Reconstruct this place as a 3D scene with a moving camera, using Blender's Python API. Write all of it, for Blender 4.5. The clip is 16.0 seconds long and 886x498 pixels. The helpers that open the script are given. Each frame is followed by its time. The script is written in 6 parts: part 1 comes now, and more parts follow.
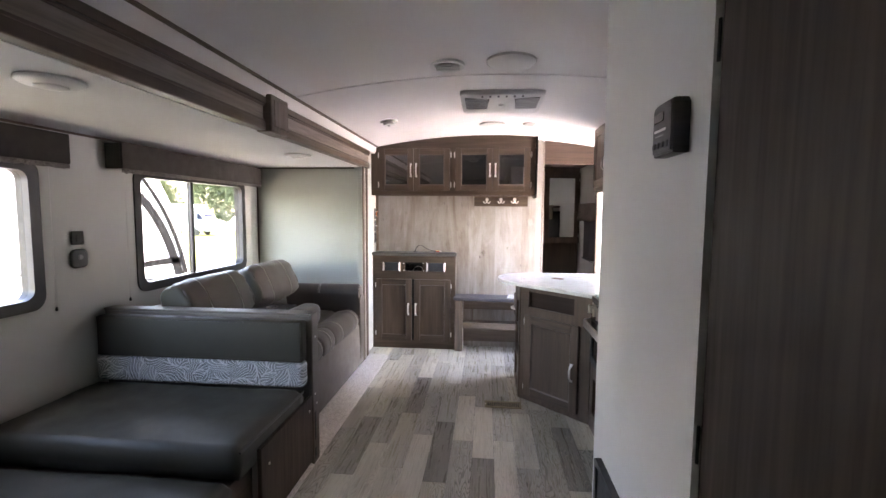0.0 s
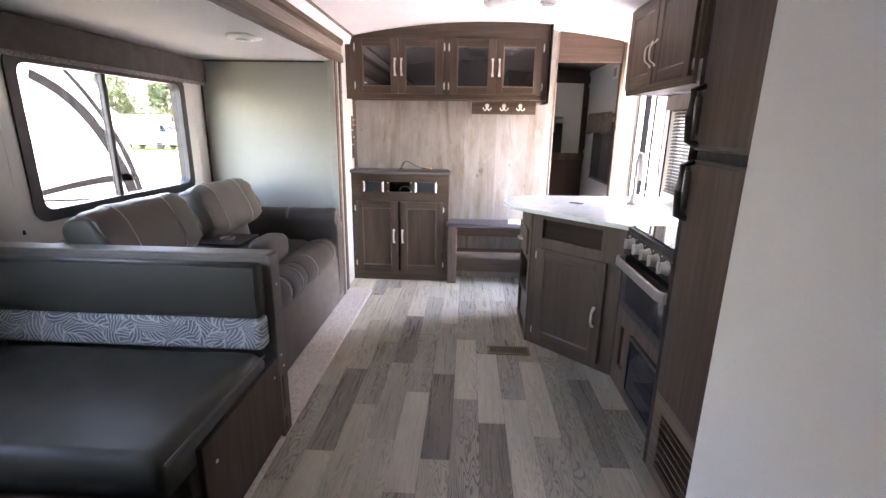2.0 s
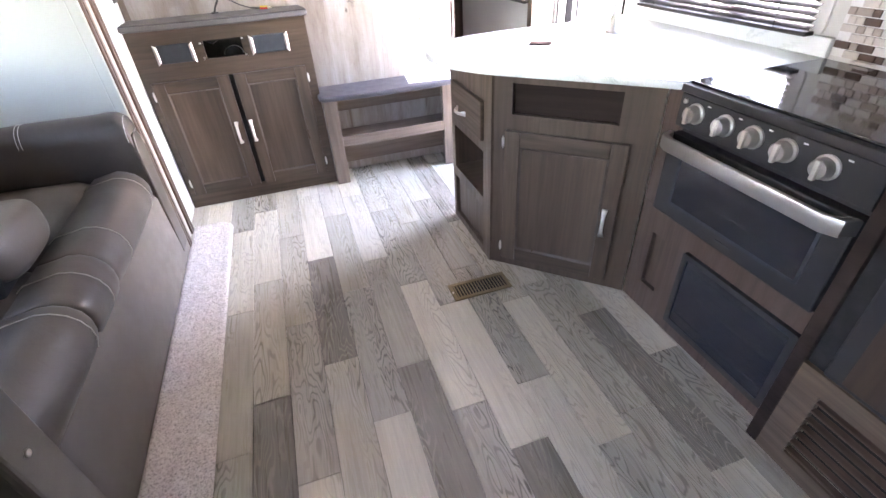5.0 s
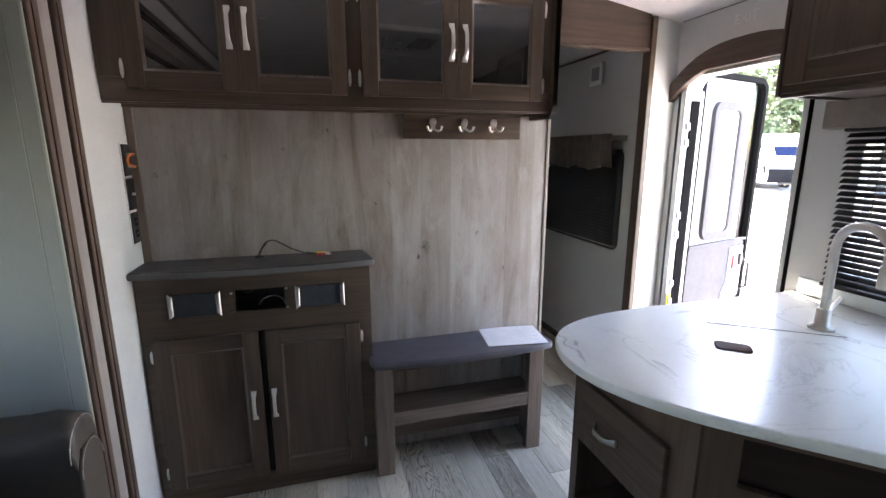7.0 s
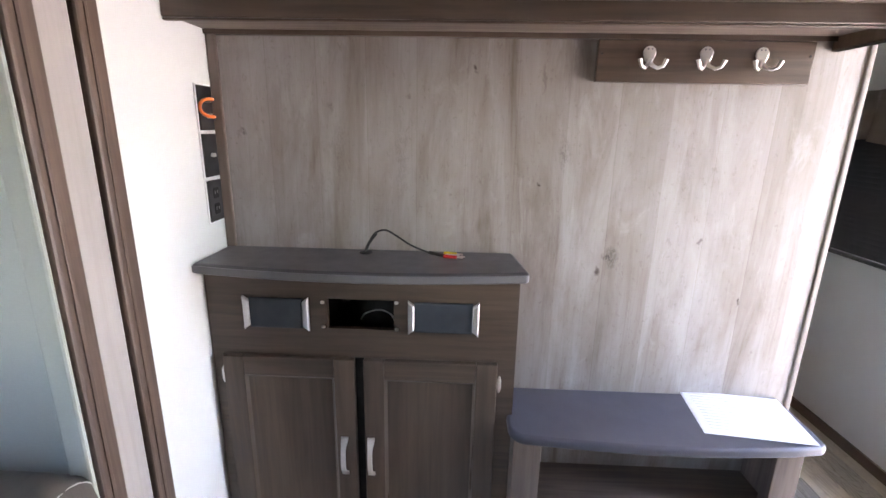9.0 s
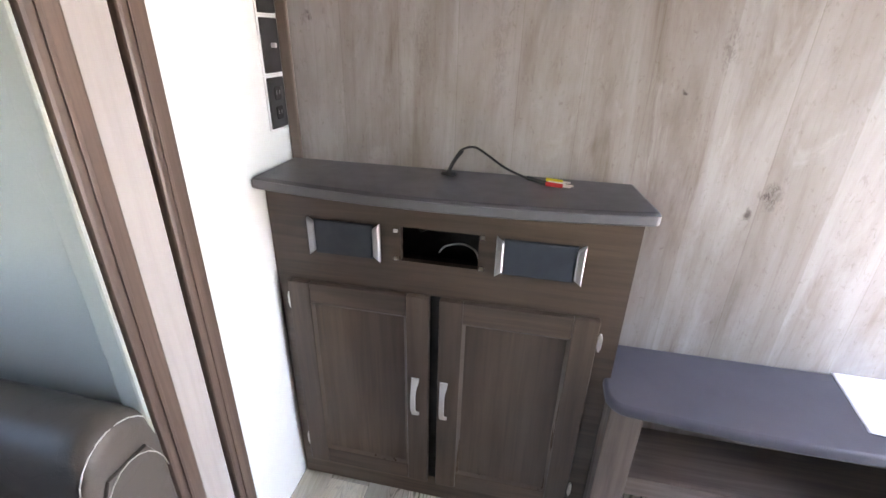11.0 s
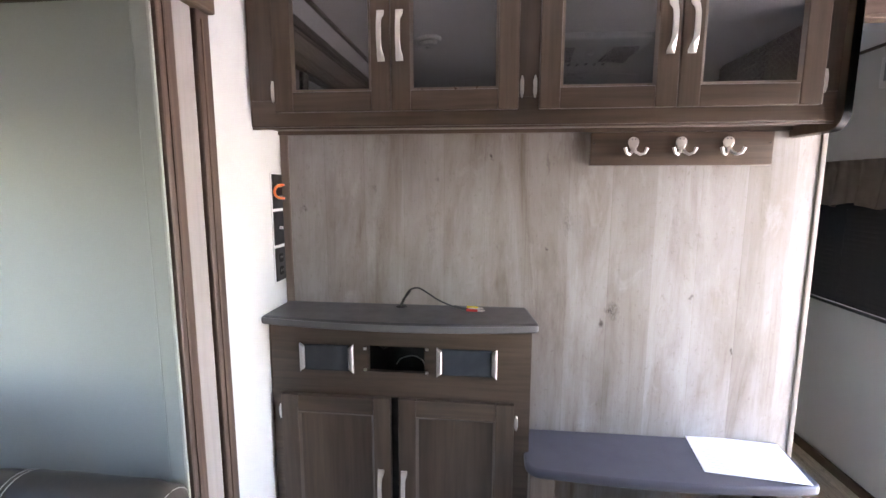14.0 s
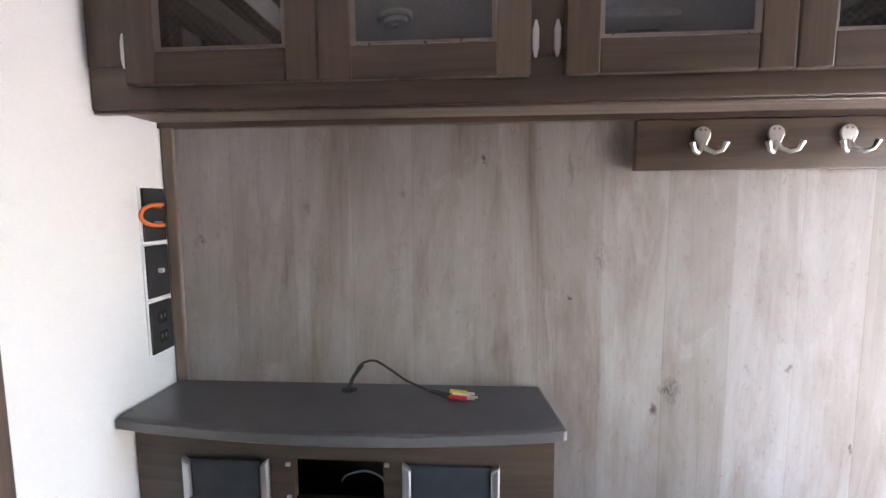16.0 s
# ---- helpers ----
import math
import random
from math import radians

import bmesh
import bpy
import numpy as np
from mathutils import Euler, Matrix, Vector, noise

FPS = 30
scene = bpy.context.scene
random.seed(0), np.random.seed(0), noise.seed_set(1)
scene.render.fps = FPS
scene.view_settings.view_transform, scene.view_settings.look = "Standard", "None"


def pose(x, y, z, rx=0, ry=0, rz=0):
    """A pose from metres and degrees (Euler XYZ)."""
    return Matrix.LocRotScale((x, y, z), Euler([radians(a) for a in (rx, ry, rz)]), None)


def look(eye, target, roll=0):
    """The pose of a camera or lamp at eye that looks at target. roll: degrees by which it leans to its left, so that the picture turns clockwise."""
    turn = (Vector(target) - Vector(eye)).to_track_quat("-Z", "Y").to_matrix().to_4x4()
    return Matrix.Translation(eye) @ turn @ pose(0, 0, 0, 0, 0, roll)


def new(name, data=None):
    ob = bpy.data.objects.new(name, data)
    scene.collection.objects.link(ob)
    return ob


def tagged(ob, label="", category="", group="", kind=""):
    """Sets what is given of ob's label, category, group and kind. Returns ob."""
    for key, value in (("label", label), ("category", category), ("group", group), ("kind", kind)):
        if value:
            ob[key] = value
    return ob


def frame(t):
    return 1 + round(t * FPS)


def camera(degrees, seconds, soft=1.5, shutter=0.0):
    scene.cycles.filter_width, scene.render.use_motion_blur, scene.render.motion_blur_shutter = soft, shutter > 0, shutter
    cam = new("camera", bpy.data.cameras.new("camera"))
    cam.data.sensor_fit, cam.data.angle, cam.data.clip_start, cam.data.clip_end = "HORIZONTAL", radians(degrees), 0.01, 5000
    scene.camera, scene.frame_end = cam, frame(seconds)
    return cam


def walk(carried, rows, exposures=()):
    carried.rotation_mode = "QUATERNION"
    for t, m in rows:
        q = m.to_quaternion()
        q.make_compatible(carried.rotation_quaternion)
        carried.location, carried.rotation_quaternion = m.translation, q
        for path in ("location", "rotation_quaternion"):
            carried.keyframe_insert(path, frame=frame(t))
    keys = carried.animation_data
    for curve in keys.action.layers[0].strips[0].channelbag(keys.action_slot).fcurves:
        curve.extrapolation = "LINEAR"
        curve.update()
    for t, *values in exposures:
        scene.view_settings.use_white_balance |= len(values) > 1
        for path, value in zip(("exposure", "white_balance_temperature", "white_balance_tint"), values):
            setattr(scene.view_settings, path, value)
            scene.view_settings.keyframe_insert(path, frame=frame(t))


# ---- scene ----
cam = camera(88.4, 16.0)
PATH = [
    (0, (0.192, 0.124, 1.412), (0.001, 2.108, 1.249), 0.4),
    (0.5, (0.179, 0.208, 1.385), (-0.026, 2.176, 1.092), 0.4),
    (1, (0.129, 0.397, 1.368), (-0.073, 2.351, 0.99), 0.4),
    (1.5, (0.082, 0.561, 1.378), (-0.071, 2.502, 0.922), 0.7),
    (2, (0.038, 0.758, 1.363), (-0.06, 2.687, 0.844), 0.9),
    (2.5, (-0.021, 0.95, 1.361), (-0.103, 2.848, 0.736), 0.4),
    (3, (-0.178, 1.131, 1.361), (-0.073, 2.969, 0.579), -1.8),
    (3.2, (-0.216, 1.194, 1.36), (-0.038, 2.99, 0.5), -3.1),
    (5.3, (-0.273, 2.082, 1.313), (0.251, 3.623, 0.151), -2.2),
    (5.5, (-0.28, 2.157, 1.327), (0.298, 3.732, 0.239), -1.6),
    (6, (-0.268, 2.375, 1.345), (0.402, 4.068, 0.517), 0.6),
    (6.5, (-0.27, 2.621, 1.387), (0.3, 4.404, 0.683), 0.5),
    (7, (-0.329, 2.864, 1.412), (0.209, 4.745, 0.998), 0.0),
    (7.5, (-0.355, 3.034, 1.455), (0.07, 4.974, 1.213), -0.5),
    (8, (-0.317, 3.211, 1.408), (-0.119, 5.193, 1.235), -0.2),
    (8.5, (-0.27, 3.384, 1.383), (-0.307, 5.349, 1.012), 0.7),
    (9, (-0.286, 3.555, 1.348), (-0.354, 5.486, 0.831), 1.1),
    (9.5, (-0.328, 3.741, 1.338), (-0.389, 5.635, 0.699), 1.6),
    (10, (-0.341, 3.777, 1.297), (-0.57, 5.621, 0.555), 0.9),
    (10.2, (-0.337, 3.78, 1.288), (-0.628, 5.599, 0.51), 1.6),
    (12.3, (-0.377, 3.674, 1.318), (-0.765, 5.426, 0.435), 1.2),
    (12.5, (-0.369, 3.613, 1.316), (-0.739, 5.403, 0.504), 1.2),
    (13, (-0.315, 3.441, 1.358), (-0.647, 5.25, 0.573), 0.2),
    (13.5, (-0.282, 3.337, 1.375), (-0.597, 5.213, 0.758), -0.0),
    (14, (-0.254, 3.317, 1.409), (-0.459, 5.287, 1.129), 0.1),
    (14.5, (-0.266, 3.369, 1.411), (-0.425, 5.347, 1.166), -0.3),
    (15, (-0.285, 3.5, 1.418), (-0.431, 5.482, 1.192), -0.5),
    (15.5, (-0.316, 3.692, 1.423), (-0.456, 5.675, 1.206), -0.6),
    (16, (-0.276, 3.849, 1.409), (-0.411, 5.834, 1.202), -0.4),
]
EXPOSURES = [(0.0, 6.53, 8280, 28), (2.5, 6.7, 8050, 31), (5.5, 7.4, 7750, 30), (6.0, 6.85, 7600, 28), (6.5, 5.5, 7500, 24), (7.0, 5.0, 7500, 21), (7.5, 4.95, 7600, 21), (8.0, 4.95, 7600, 23), (8.5, 6.0, 7600, 26), (9.0, 6.07, 7500, 26), (9.5, 5.97, 7200, 25), (10.0, 6.3, 7350, 25), (12.5, 6.35, 7900, 26), (14.0, 6.13, 7500, 25), (16.0, 5.9, 7250, 23)]
walk(cam, [(t, look(eye, target, roll)) for t, eye, target, roll in PATH], EXPOSURES)

# ---- light ----
world = bpy.data.worlds.new("sky")
scene.world = world
world.use_nodes = True
wn = world.node_tree.nodes
sky = wn.new("ShaderNodeTexSky")
sky.sky_type = "NISHITA"
sky.sun_disc = False
sky.sun_elevation, sky.sun_rotation = radians(55), radians(14)
wn["Background"].inputs["Strength"].default_value = 0.135
world.node_tree.links.new(sky.outputs["Color"], wn["Background"].inputs["Color"])
sun = new("sun", bpy.data.lights.new("sun", "SUN"))
sun.data.energy, sun.data.angle, sun.data.color = 2.4, radians(0.5), (1.0, 0.95, 0.88)
sun.matrix_world = look((1.63, 10.46, 9.5), (0, 4, 0))


# ---- materials ----
def nodes_of(name):
    m = bpy.data.materials.new(name)
    m.use_nodes = True
    t = m.node_tree
    return m, t, t.nodes["Principled BSDF"]


def link(t, a, b):
    t.links.new(a, b)


def coords(t, scale, spread=0.0):
    """Object coordinates, scaled; spread shifts each piece by its own random number."""
    tc = t.nodes.new("ShaderNodeTexCoord")
    mp = t.nodes.new("ShaderNodeMapping")
    mp.inputs["Scale"].default_value = scale
    link(t, tc.outputs["Object"], mp.inputs["Vector"])
    if spread:
        info = t.nodes.new("ShaderNodeObjectInfo")
        mul = t.nodes.new("ShaderNodeMath")
        mul.operation = "MULTIPLY"
        mul.inputs[1].default_value = spread
        link(t, info.outputs["Random"], mul.inputs[0])
        cmb = t.nodes.new("ShaderNodeCombineXYZ")
        for k in range(3):
            link(t, mul.outputs[0], cmb.inputs[k])
        link(t, cmb.outputs[0], mp.inputs["Location"])
    return mp.outputs["Vector"]


def noise_tex(t, vec, scale, detail=4.0, rough=0.55, distort=0.0):
    n = t.nodes.new("ShaderNodeTexNoise")
    n.inputs["Scale"].default_value, n.inputs["Detail"].default_value = scale, detail
    n.inputs["Roughness"].default_value, n.inputs["Distortion"].default_value = rough, distort
    link(t, vec, n.inputs["Vector"])
    return n.outputs["Fac"]


def ramp(t, fac, stops):
    r = t.nodes.new("ShaderNodeValToRGB")
    e = r.color_ramp.elements
    while len(e) < len(stops):
        e.new(0.5)
    for el, (p, c) in zip(e, stops):
        el.position = p
        el.color = (*c, 1) if len(c) == 3 else c
    link(t, fac, r.inputs["Fac"])
    return r.outputs["Color"]


def mix(t, fac, a, b, mode="MIX"):
    m = t.nodes.new("ShaderNodeMix")
    m.data_type, m.blend_type = "RGBA", mode
    for s, v in ((m.inputs[0], fac), (m.inputs[6], a), (m.inputs[7], b)):
        if isinstance(v, (int, float)):
            s.default_value = v
        elif isinstance(v, tuple):
            s.default_value = (*v, 1)
        else:
            link(t, v, s)
    return m.outputs[2]


def bump(t, bsdf, height, strength, distance=0.002):
    b = t.nodes.new("ShaderNodeBump")
    b.inputs["Strength"].default_value, b.inputs["Distance"].default_value = strength, distance
    link(t, height, b.inputs["Height"])
    link(t, b.outputs["Normal"], bsdf.inputs["Normal"])


def plain(name, c1, c2=None, rough=0.5, metal=0.0, scale=8.0, fine=120.0, relief=0.1, spec=0.5, depth=0.001, speck=0.12):
    """A surface whose colour wanders between c1 and c2, with fine relief."""
    m, t, b = nodes_of(name)
    v = coords(t, (1, 1, 1))
    c2 = c2 or tuple(x * 0.88 for x in c1)
    col = ramp(t, noise_tex(t, v, scale), [(0.3, c2), (0.7, c1)])
    f = noise_tex(t, v, fine, 3)
    link(t, mix(t, speck, col, ramp(t, f, [(0.3, (0.3, 0.3, 0.3)), (0.7, (1, 1, 1))]), "MULTIPLY"), b.inputs["Base Color"])
    b.inputs["Metallic"].default_value = metal
    b.inputs["Specular IOR Level"].default_value = spec
    rr = ramp(t, noise_tex(t, v, scale * 3), [(0.3, (rough * 0.85,) * 3), (0.7, (min(1, rough * 1.15),) * 3)])
    link(t, rr, b.inputs["Roughness"])
    if relief:
        bump(t, b, f, relief, depth)
    return m


def wood(name, dark, light, axis, rough=0.42, spread=13.0, grain=1.0, relief=0.12, spec=0.5):
    """Open-grained stained wood; axis: the way the grain runs."""
    m, t, b = nodes_of(name)
    sc = [26.0, 26.0, 26.0]
    sc["xyz".index(axis)] = 1.3
    v = coords(t, tuple(sc), spread)
    sb = [5.0, 5.0, 5.0]
    sb["xyz".index(axis)] = 0.7
    vb = coords(t, tuple(sb), spread)
    broad = noise_tex(t, vb, 1.0, 3, 0.5, 0.8)
    fine = noise_tex(t, v, 2.2, 5, 0.6, 0.4)
    rings = t.nodes.new("ShaderNodeTexWave")
    rings.wave_type, rings.bands_direction = "BANDS", "Z" if axis == "x" else "X"
    rings.inputs["Scale"].default_value, rings.inputs["Distortion"].default_value = 1.4, 9.0
    rings.inputs["Detail"].default_value, rings.inputs["Detail Scale"].default_value = 2.0, 0.8
    link(t, vb, rings.inputs["Vector"])
    mid = tuple((a + c) / 2 for a, c in zip(dark, light))
    col = ramp(t, broad, [(0.3, dark), (0.55, mid), (0.75, light)])
    col = mix(t, 0.16 * grain, col, ramp(t, rings.outputs["Fac"], [(0.2, (0.62, 0.6, 0.58)), (0.6, (1, 1, 1))]), "MULTIPLY")
    col = mix(t, 0.5 * grain, col, ramp(t, fine, [(0.35, (0.5, 0.5, 0.5)), (0.6, (1.1, 1.1, 1.1))]), "MULTIPLY")
    b.inputs["Specular IOR Level"].default_value = spec
    link(t, col, b.inputs["Base Color"])
    link(t, ramp(t, fine, [(0.3, (rough * 1.25,) * 3), (0.7, (rough * 0.85,) * 3)]), b.inputs["Roughness"])
    bump(t, b, fine, relief, 0.0012)
    return m


DARK, LIT = (0.061, 0.039, 0.026), (0.128, 0.087, 0.058)
wood_z = wood("espresso_wood_upright", DARK, LIT, "z", grain=0.85)
wood_x = wood("espresso_wood_level", DARK, LIT, "x", grain=1.25)
wood_y = wood("espresso_wood_lengthwise", DARK, LIT, "y", grain=0.35)
bead_wood = wood("satin_bead_wood", DARK, LIT, "z", 0.3, grain=0.3, spec=0.9)
dark_wood = wood("dark_panel_wood", (0.046, 0.029, 0.02), (0.085, 0.056, 0.039), "z", grain=0.7, spec=0.3)
trim_z = wood("brown_trim_upright", (0.068, 0.042, 0.03), (0.128, 0.084, 0.061), "z", 0.45)
trim_y = wood("brown_trim_lengthwise", (0.068, 0.042, 0.03), (0.128, 0.084, 0.061), "y", 0.45)
trim_x = wood("brown_trim_level", (0.068, 0.042, 0.03), (0.128, 0.084, 0.061), "x", 0.45)
taupe_z = wood("taupe_trim_upright", (0.235, 0.198, 0.17), (0.33, 0.285, 0.25), "z", 0.5)
taupe_y = wood("taupe_panel_lengthwise", (0.235, 0.198, 0.17), (0.33, 0.285, 0.25), "y", 0.5)
bench_z = wood("grey_brown_wood_upright", (0.13, 0.096, 0.075), (0.22, 0.168, 0.136), "z", 0.5)
bench_x = wood("grey_brown_wood_level", (0.13, 0.096, 0.075), (0.22, 0.168, 0.136), "x", 0.5)
white_wall = plain("white_wall_vinyl", (0.625, 0.63, 0.605), (0.6, 0.605, 0.58), 0.65, scale=2.0, fine=260.0, relief=0.05, speck=0.04)
white_ceiling = plain("white_ceiling_vinyl", (0.86, 0.83, 0.83), (0.83, 0.8, 0.8), 0.6, scale=2.5, fine=180.0, relief=0.1, speck=0.05)
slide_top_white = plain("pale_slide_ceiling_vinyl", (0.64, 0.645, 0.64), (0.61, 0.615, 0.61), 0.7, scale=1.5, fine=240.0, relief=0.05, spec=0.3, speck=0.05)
# End-wall colour toned down to offset window light, below the side wall's white.
slide_white_dimmed = plain("dimmed_slide_wall_vinyl", (0.425, 0.442, 0.385), (0.405, 0.422, 0.367), 0.8, scale=1.5, fine=240.0, relief=0.05, spec=0.2, speck=0.05)
grey_strip = wood("pale_grey_wood_strip", (0.3, 0.27, 0.25), (0.37, 0.335, 0.31), "z", 0.55, grain=0.25)


def leather_material(name, c1, c2, rough):
    """Soft hide: pebbled grain, drawn-in wrinkles, worn sheen."""
    m, t, b = nodes_of(name)
    v = coords(t, (1, 1, 1))
    vo = t.nodes.new("ShaderNodeTexVoronoi")
    vo.feature = "DISTANCE_TO_EDGE"
    vo.inputs["Scale"].default_value = 420.0
    link(t, v, vo.inputs["Vector"])
    fold = noise_tex(t, v, 9.0, 4, 0.55, 2.2)
    crease = ramp(t, fold, [(0.44, (1, 1, 1)), (0.5, (0.25, 0.25, 0.25)), (0.56, (1, 1, 1))])
    cloud = noise_tex(t, v, 4.0, 4)
    link(t, mix(t, 0.06, ramp(t, cloud, [(0.3, c2), (0.7, c1)]), crease, "MULTIPLY"), b.inputs["Base Color"])
    link(t, ramp(t, cloud, [(0.3, (rough * 0.85,) * 3), (0.7, (rough * 1.2,) * 3)]), b.inputs["Roughness"])
    b.inputs["Specular IOR Level"].default_value = 0.36
    h = mix(t, 0.12, crease, ramp(t, vo.outputs["Distance"], [(0.0, (0, 0, 0)), (0.4, (1, 1, 1))]))
    bump(t, b, h, 0.12, 0.002)
    return m


leather = leather_material("dark_grey_brown_leather", (0.084, 0.07, 0.057), (0.067, 0.056, 0.046), 0.43)
leather_side = plain("dark_seat_vinyl", (0.07, 0.062, 0.056), (0.055, 0.049, 0.045), 0.42, scale=4.0, fine=380.0, relief=0.2)
skirt_mat = plain("taupe_seat_skirt_vinyl", (0.17, 0.148, 0.127), (0.145, 0.126, 0.108), 0.55, spec=0.3, scale=4.0, fine=380.0, relief=0.15)
black_vinyl = plain("black_cushion_vinyl", (0.062, 0.058, 0.043), (0.052, 0.048, 0.036), 0.46, spec=0.28, scale=3.0, fine=300.0, relief=0.15)
thread = plain("cream_stitching", (0.5, 0.47, 0.42), rough=0.8, fine=600.0)
nickel = plain("brushed_nickel", (0.8, 0.77, 0.72), (0.74, 0.71, 0.67), 0.38, 1.0, 20.0, 500.0, 0.05)
steel = plain("brushed_steel", (0.6, 0.59, 0.57), (0.52, 0.51, 0.5), 0.34, 1.0, 10.0, 400.0, 0.06)
black_plastic = plain("black_plastic", (0.017, 0.017, 0.018), (0.012, 0.012, 0.012), 0.42, scale=10, fine=300)
black_metal = plain("black_window_metal", (0.022, 0.02, 0.022), (0.015, 0.014, 0.015), 0.38, scale=10, fine=300)
# Near-black stands in for unlit interiors, gaps and wells; also joints and sockets.
dark_void = plain("shade_and_joint_black", (0.012, 0.011, 0.01), rough=0.85)
blue_grey = plain("blue_grey_speaker_cloth", (0.03, 0.036, 0.044), (0.022, 0.027, 0.034), 0.65, scale=12, fine=700, relief=0.3)
white_plastic = plain("white_plastic", (0.78, 0.78, 0.77), (0.72, 0.72, 0.71), 0.4, fine=200, relief=0.03)
grey_plastic = plain("grey_plastic", (0.3, 0.3, 0.3), rough=0.45)
worktop_dark = plain("charcoal_laminate", (0.07, 0.068, 0.07), (0.058, 0.056, 0.058), 0.33, scale=6, fine=500, relief=0.06)
worktop_edge = plain("charcoal_edge_band", (0.12, 0.117, 0.117), rough=0.4)
bench_top = plain("slate_laminate", (0.085, 0.082, 0.095), (0.07, 0.068, 0.08), 0.42, scale=6, fine=500, relief=0.06)
paper_mat = plain("white_paper", (0.85, 0.85, 0.86), rough=0.7, fine=80, relief=0.02)
ink = plain("grey_print", (0.58, 0.59, 0.62), rough=0.7)
valance_mat = plain("charcoal_valance_cloth", (0.05, 0.043, 0.038), (0.037, 0.032, 0.029), 0.85, scale=6, fine=500, relief=0.4)
fringe_mat = plain("pale_fringe_cloth", (0.32, 0.3, 0.29), (0.12, 0.11, 0.105), 0.9, scale=90, fine=300, relief=0.5)
tan_cloth = plain("taupe_gathered_cloth", (0.33, 0.28, 0.235), (0.25, 0.21, 0.175), 0.9, scale=14, fine=400, relief=0.4)
brass = plain("bronze_register_metal", (0.3, 0.25, 0.16), (0.22, 0.18, 0.11), 0.45, 0.7)
orange = plain("orange_cable", (0.75, 0.16, 0.03), rough=0.4)
red = plain("red_plug", (0.6, 0.02, 0.02), rough=0.4)
yellow = plain("yellow_plug", (0.75, 0.6, 0.03), rough=0.4)
cork = plain("brown_plastic_cap", (0.13, 0.065, 0.05), rough=0.7, spec=0.15)


def mirror_material():
    m, t, b = nodes_of("mirror_glass")
    b.inputs["Base Color"].default_value, b.inputs["Metallic"].default_value, b.inputs["Roughness"].default_value = (0.85, 0.86, 0.85, 1), 1, 0.02
    return m


def pane_material():
    m, t, b = nodes_of("window_glass")
    out = t.nodes["Material Output"]
    tr, gl, mx = (t.nodes.new("ShaderNode" + k) for k in ("BsdfTransparent", "BsdfGlossy", "MixShader"))
    mx.inputs[0].default_value = 0.05
    tr.inputs[0].default_value, gl.inputs["Roughness"].default_value = (0.55, 0.57, 0.56, 1), 0.02
    link(t, tr.outputs[0], mx.inputs[1]), link(t, gl.outputs[0], mx.inputs[2])
    link(t, mx.outputs[0], out.inputs["Surface"])
    return m


def smoked_material():
    """Dark cabinet glass with a fine diamond lattice behind the shine."""
    m, t, b = nodes_of("smoked_lattice_glass")
    v = coords(t, (1, 1, 1))
    rot = t.nodes.new("ShaderNodeMapping")
    rot.inputs["Rotation"].default_value = (0, radians(45), 0)
    link(t, v, rot.inputs["Vector"])
    ch = t.nodes.new("ShaderNodeTexBrick")
    ch.offset, ch.inputs["Scale"].default_value = 0.0, 1.0
    ch.inputs["Brick Width"].default_value, ch.inputs["Row Height"].default_value, ch.inputs["Mortar Size"].default_value = 0.011, 0.011, 0.0016
    ch.inputs["Color1"].default_value = ch.inputs["Color2"].default_value = (0.008, 0.008, 0.008, 1)
    ch.inputs["Mortar"].default_value = (0.04, 0.038, 0.036, 1)
    sep, cmb = t.nodes.new("ShaderNodeSeparateXYZ"), t.nodes.new("ShaderNodeCombineXYZ")
    link(t, rot.outputs[0], sep.inputs[0]), link(t, sep.outputs[0], cmb.inputs[0]), link(t, sep.outputs[2], cmb.inputs[1])
    link(t, cmb.outputs[0], ch.inputs["Vector"])
    link(t, ch.outputs["Color"], b.inputs["Base Color"])
    b.inputs["Roughness"].default_value, b.inputs["IOR"].default_value = 0.03, 1.95
    return m


def black_glass_material(name="black_glass"):
    m, t, b = nodes_of(name)
    v = coords(t, (1, 1, 1))
    link(t, ramp(t, noise_tex(t, v, 30), [(0.3, (0.008, 0.009, 0.011)), (0.7, (0.012, 0.013, 0.016))]), b.inputs["Base Color"])
    b.inputs["Roughness"].default_value, b.inputs["IOR"].default_value = 0.06, 1.55
    return m


# knots and specks of the printed panel: x, z, half width, half height, darkness
KNOTS = [(-0.254, 1.499, 0.005, 0.014, 0.95), (-0.432, 1.424, 0.012, 0.008, 0.6), (-0.002, 1.281, 0.02, 0.055, 0.45), (-0.068, 1.196, 0.007, 0.008, 1.0), (-0.647, 1.395, 0.012, 0.02, 0.4), (-0.895, 1.321, 0.01, 0.01, 0.7),
         (0.155, 0.992, 0.026, 0.034, 1.0), (0.122, 0.945, 0.009, 0.015, 0.95), (0.542, 0.865, 0.005, 0.012, 0.9), (0.405, 1.047, 0.006, 0.008, 0.6), (-0.07, 1.475, 0.006, 0.05, 0.35), (-0.632, 1.27, 0.03, 0.12, 0.22), (-0.451, 1.25, 0.022, 0.13, 0.25), (0.344, 1.24, 0.02, 0.1, 0.15)]


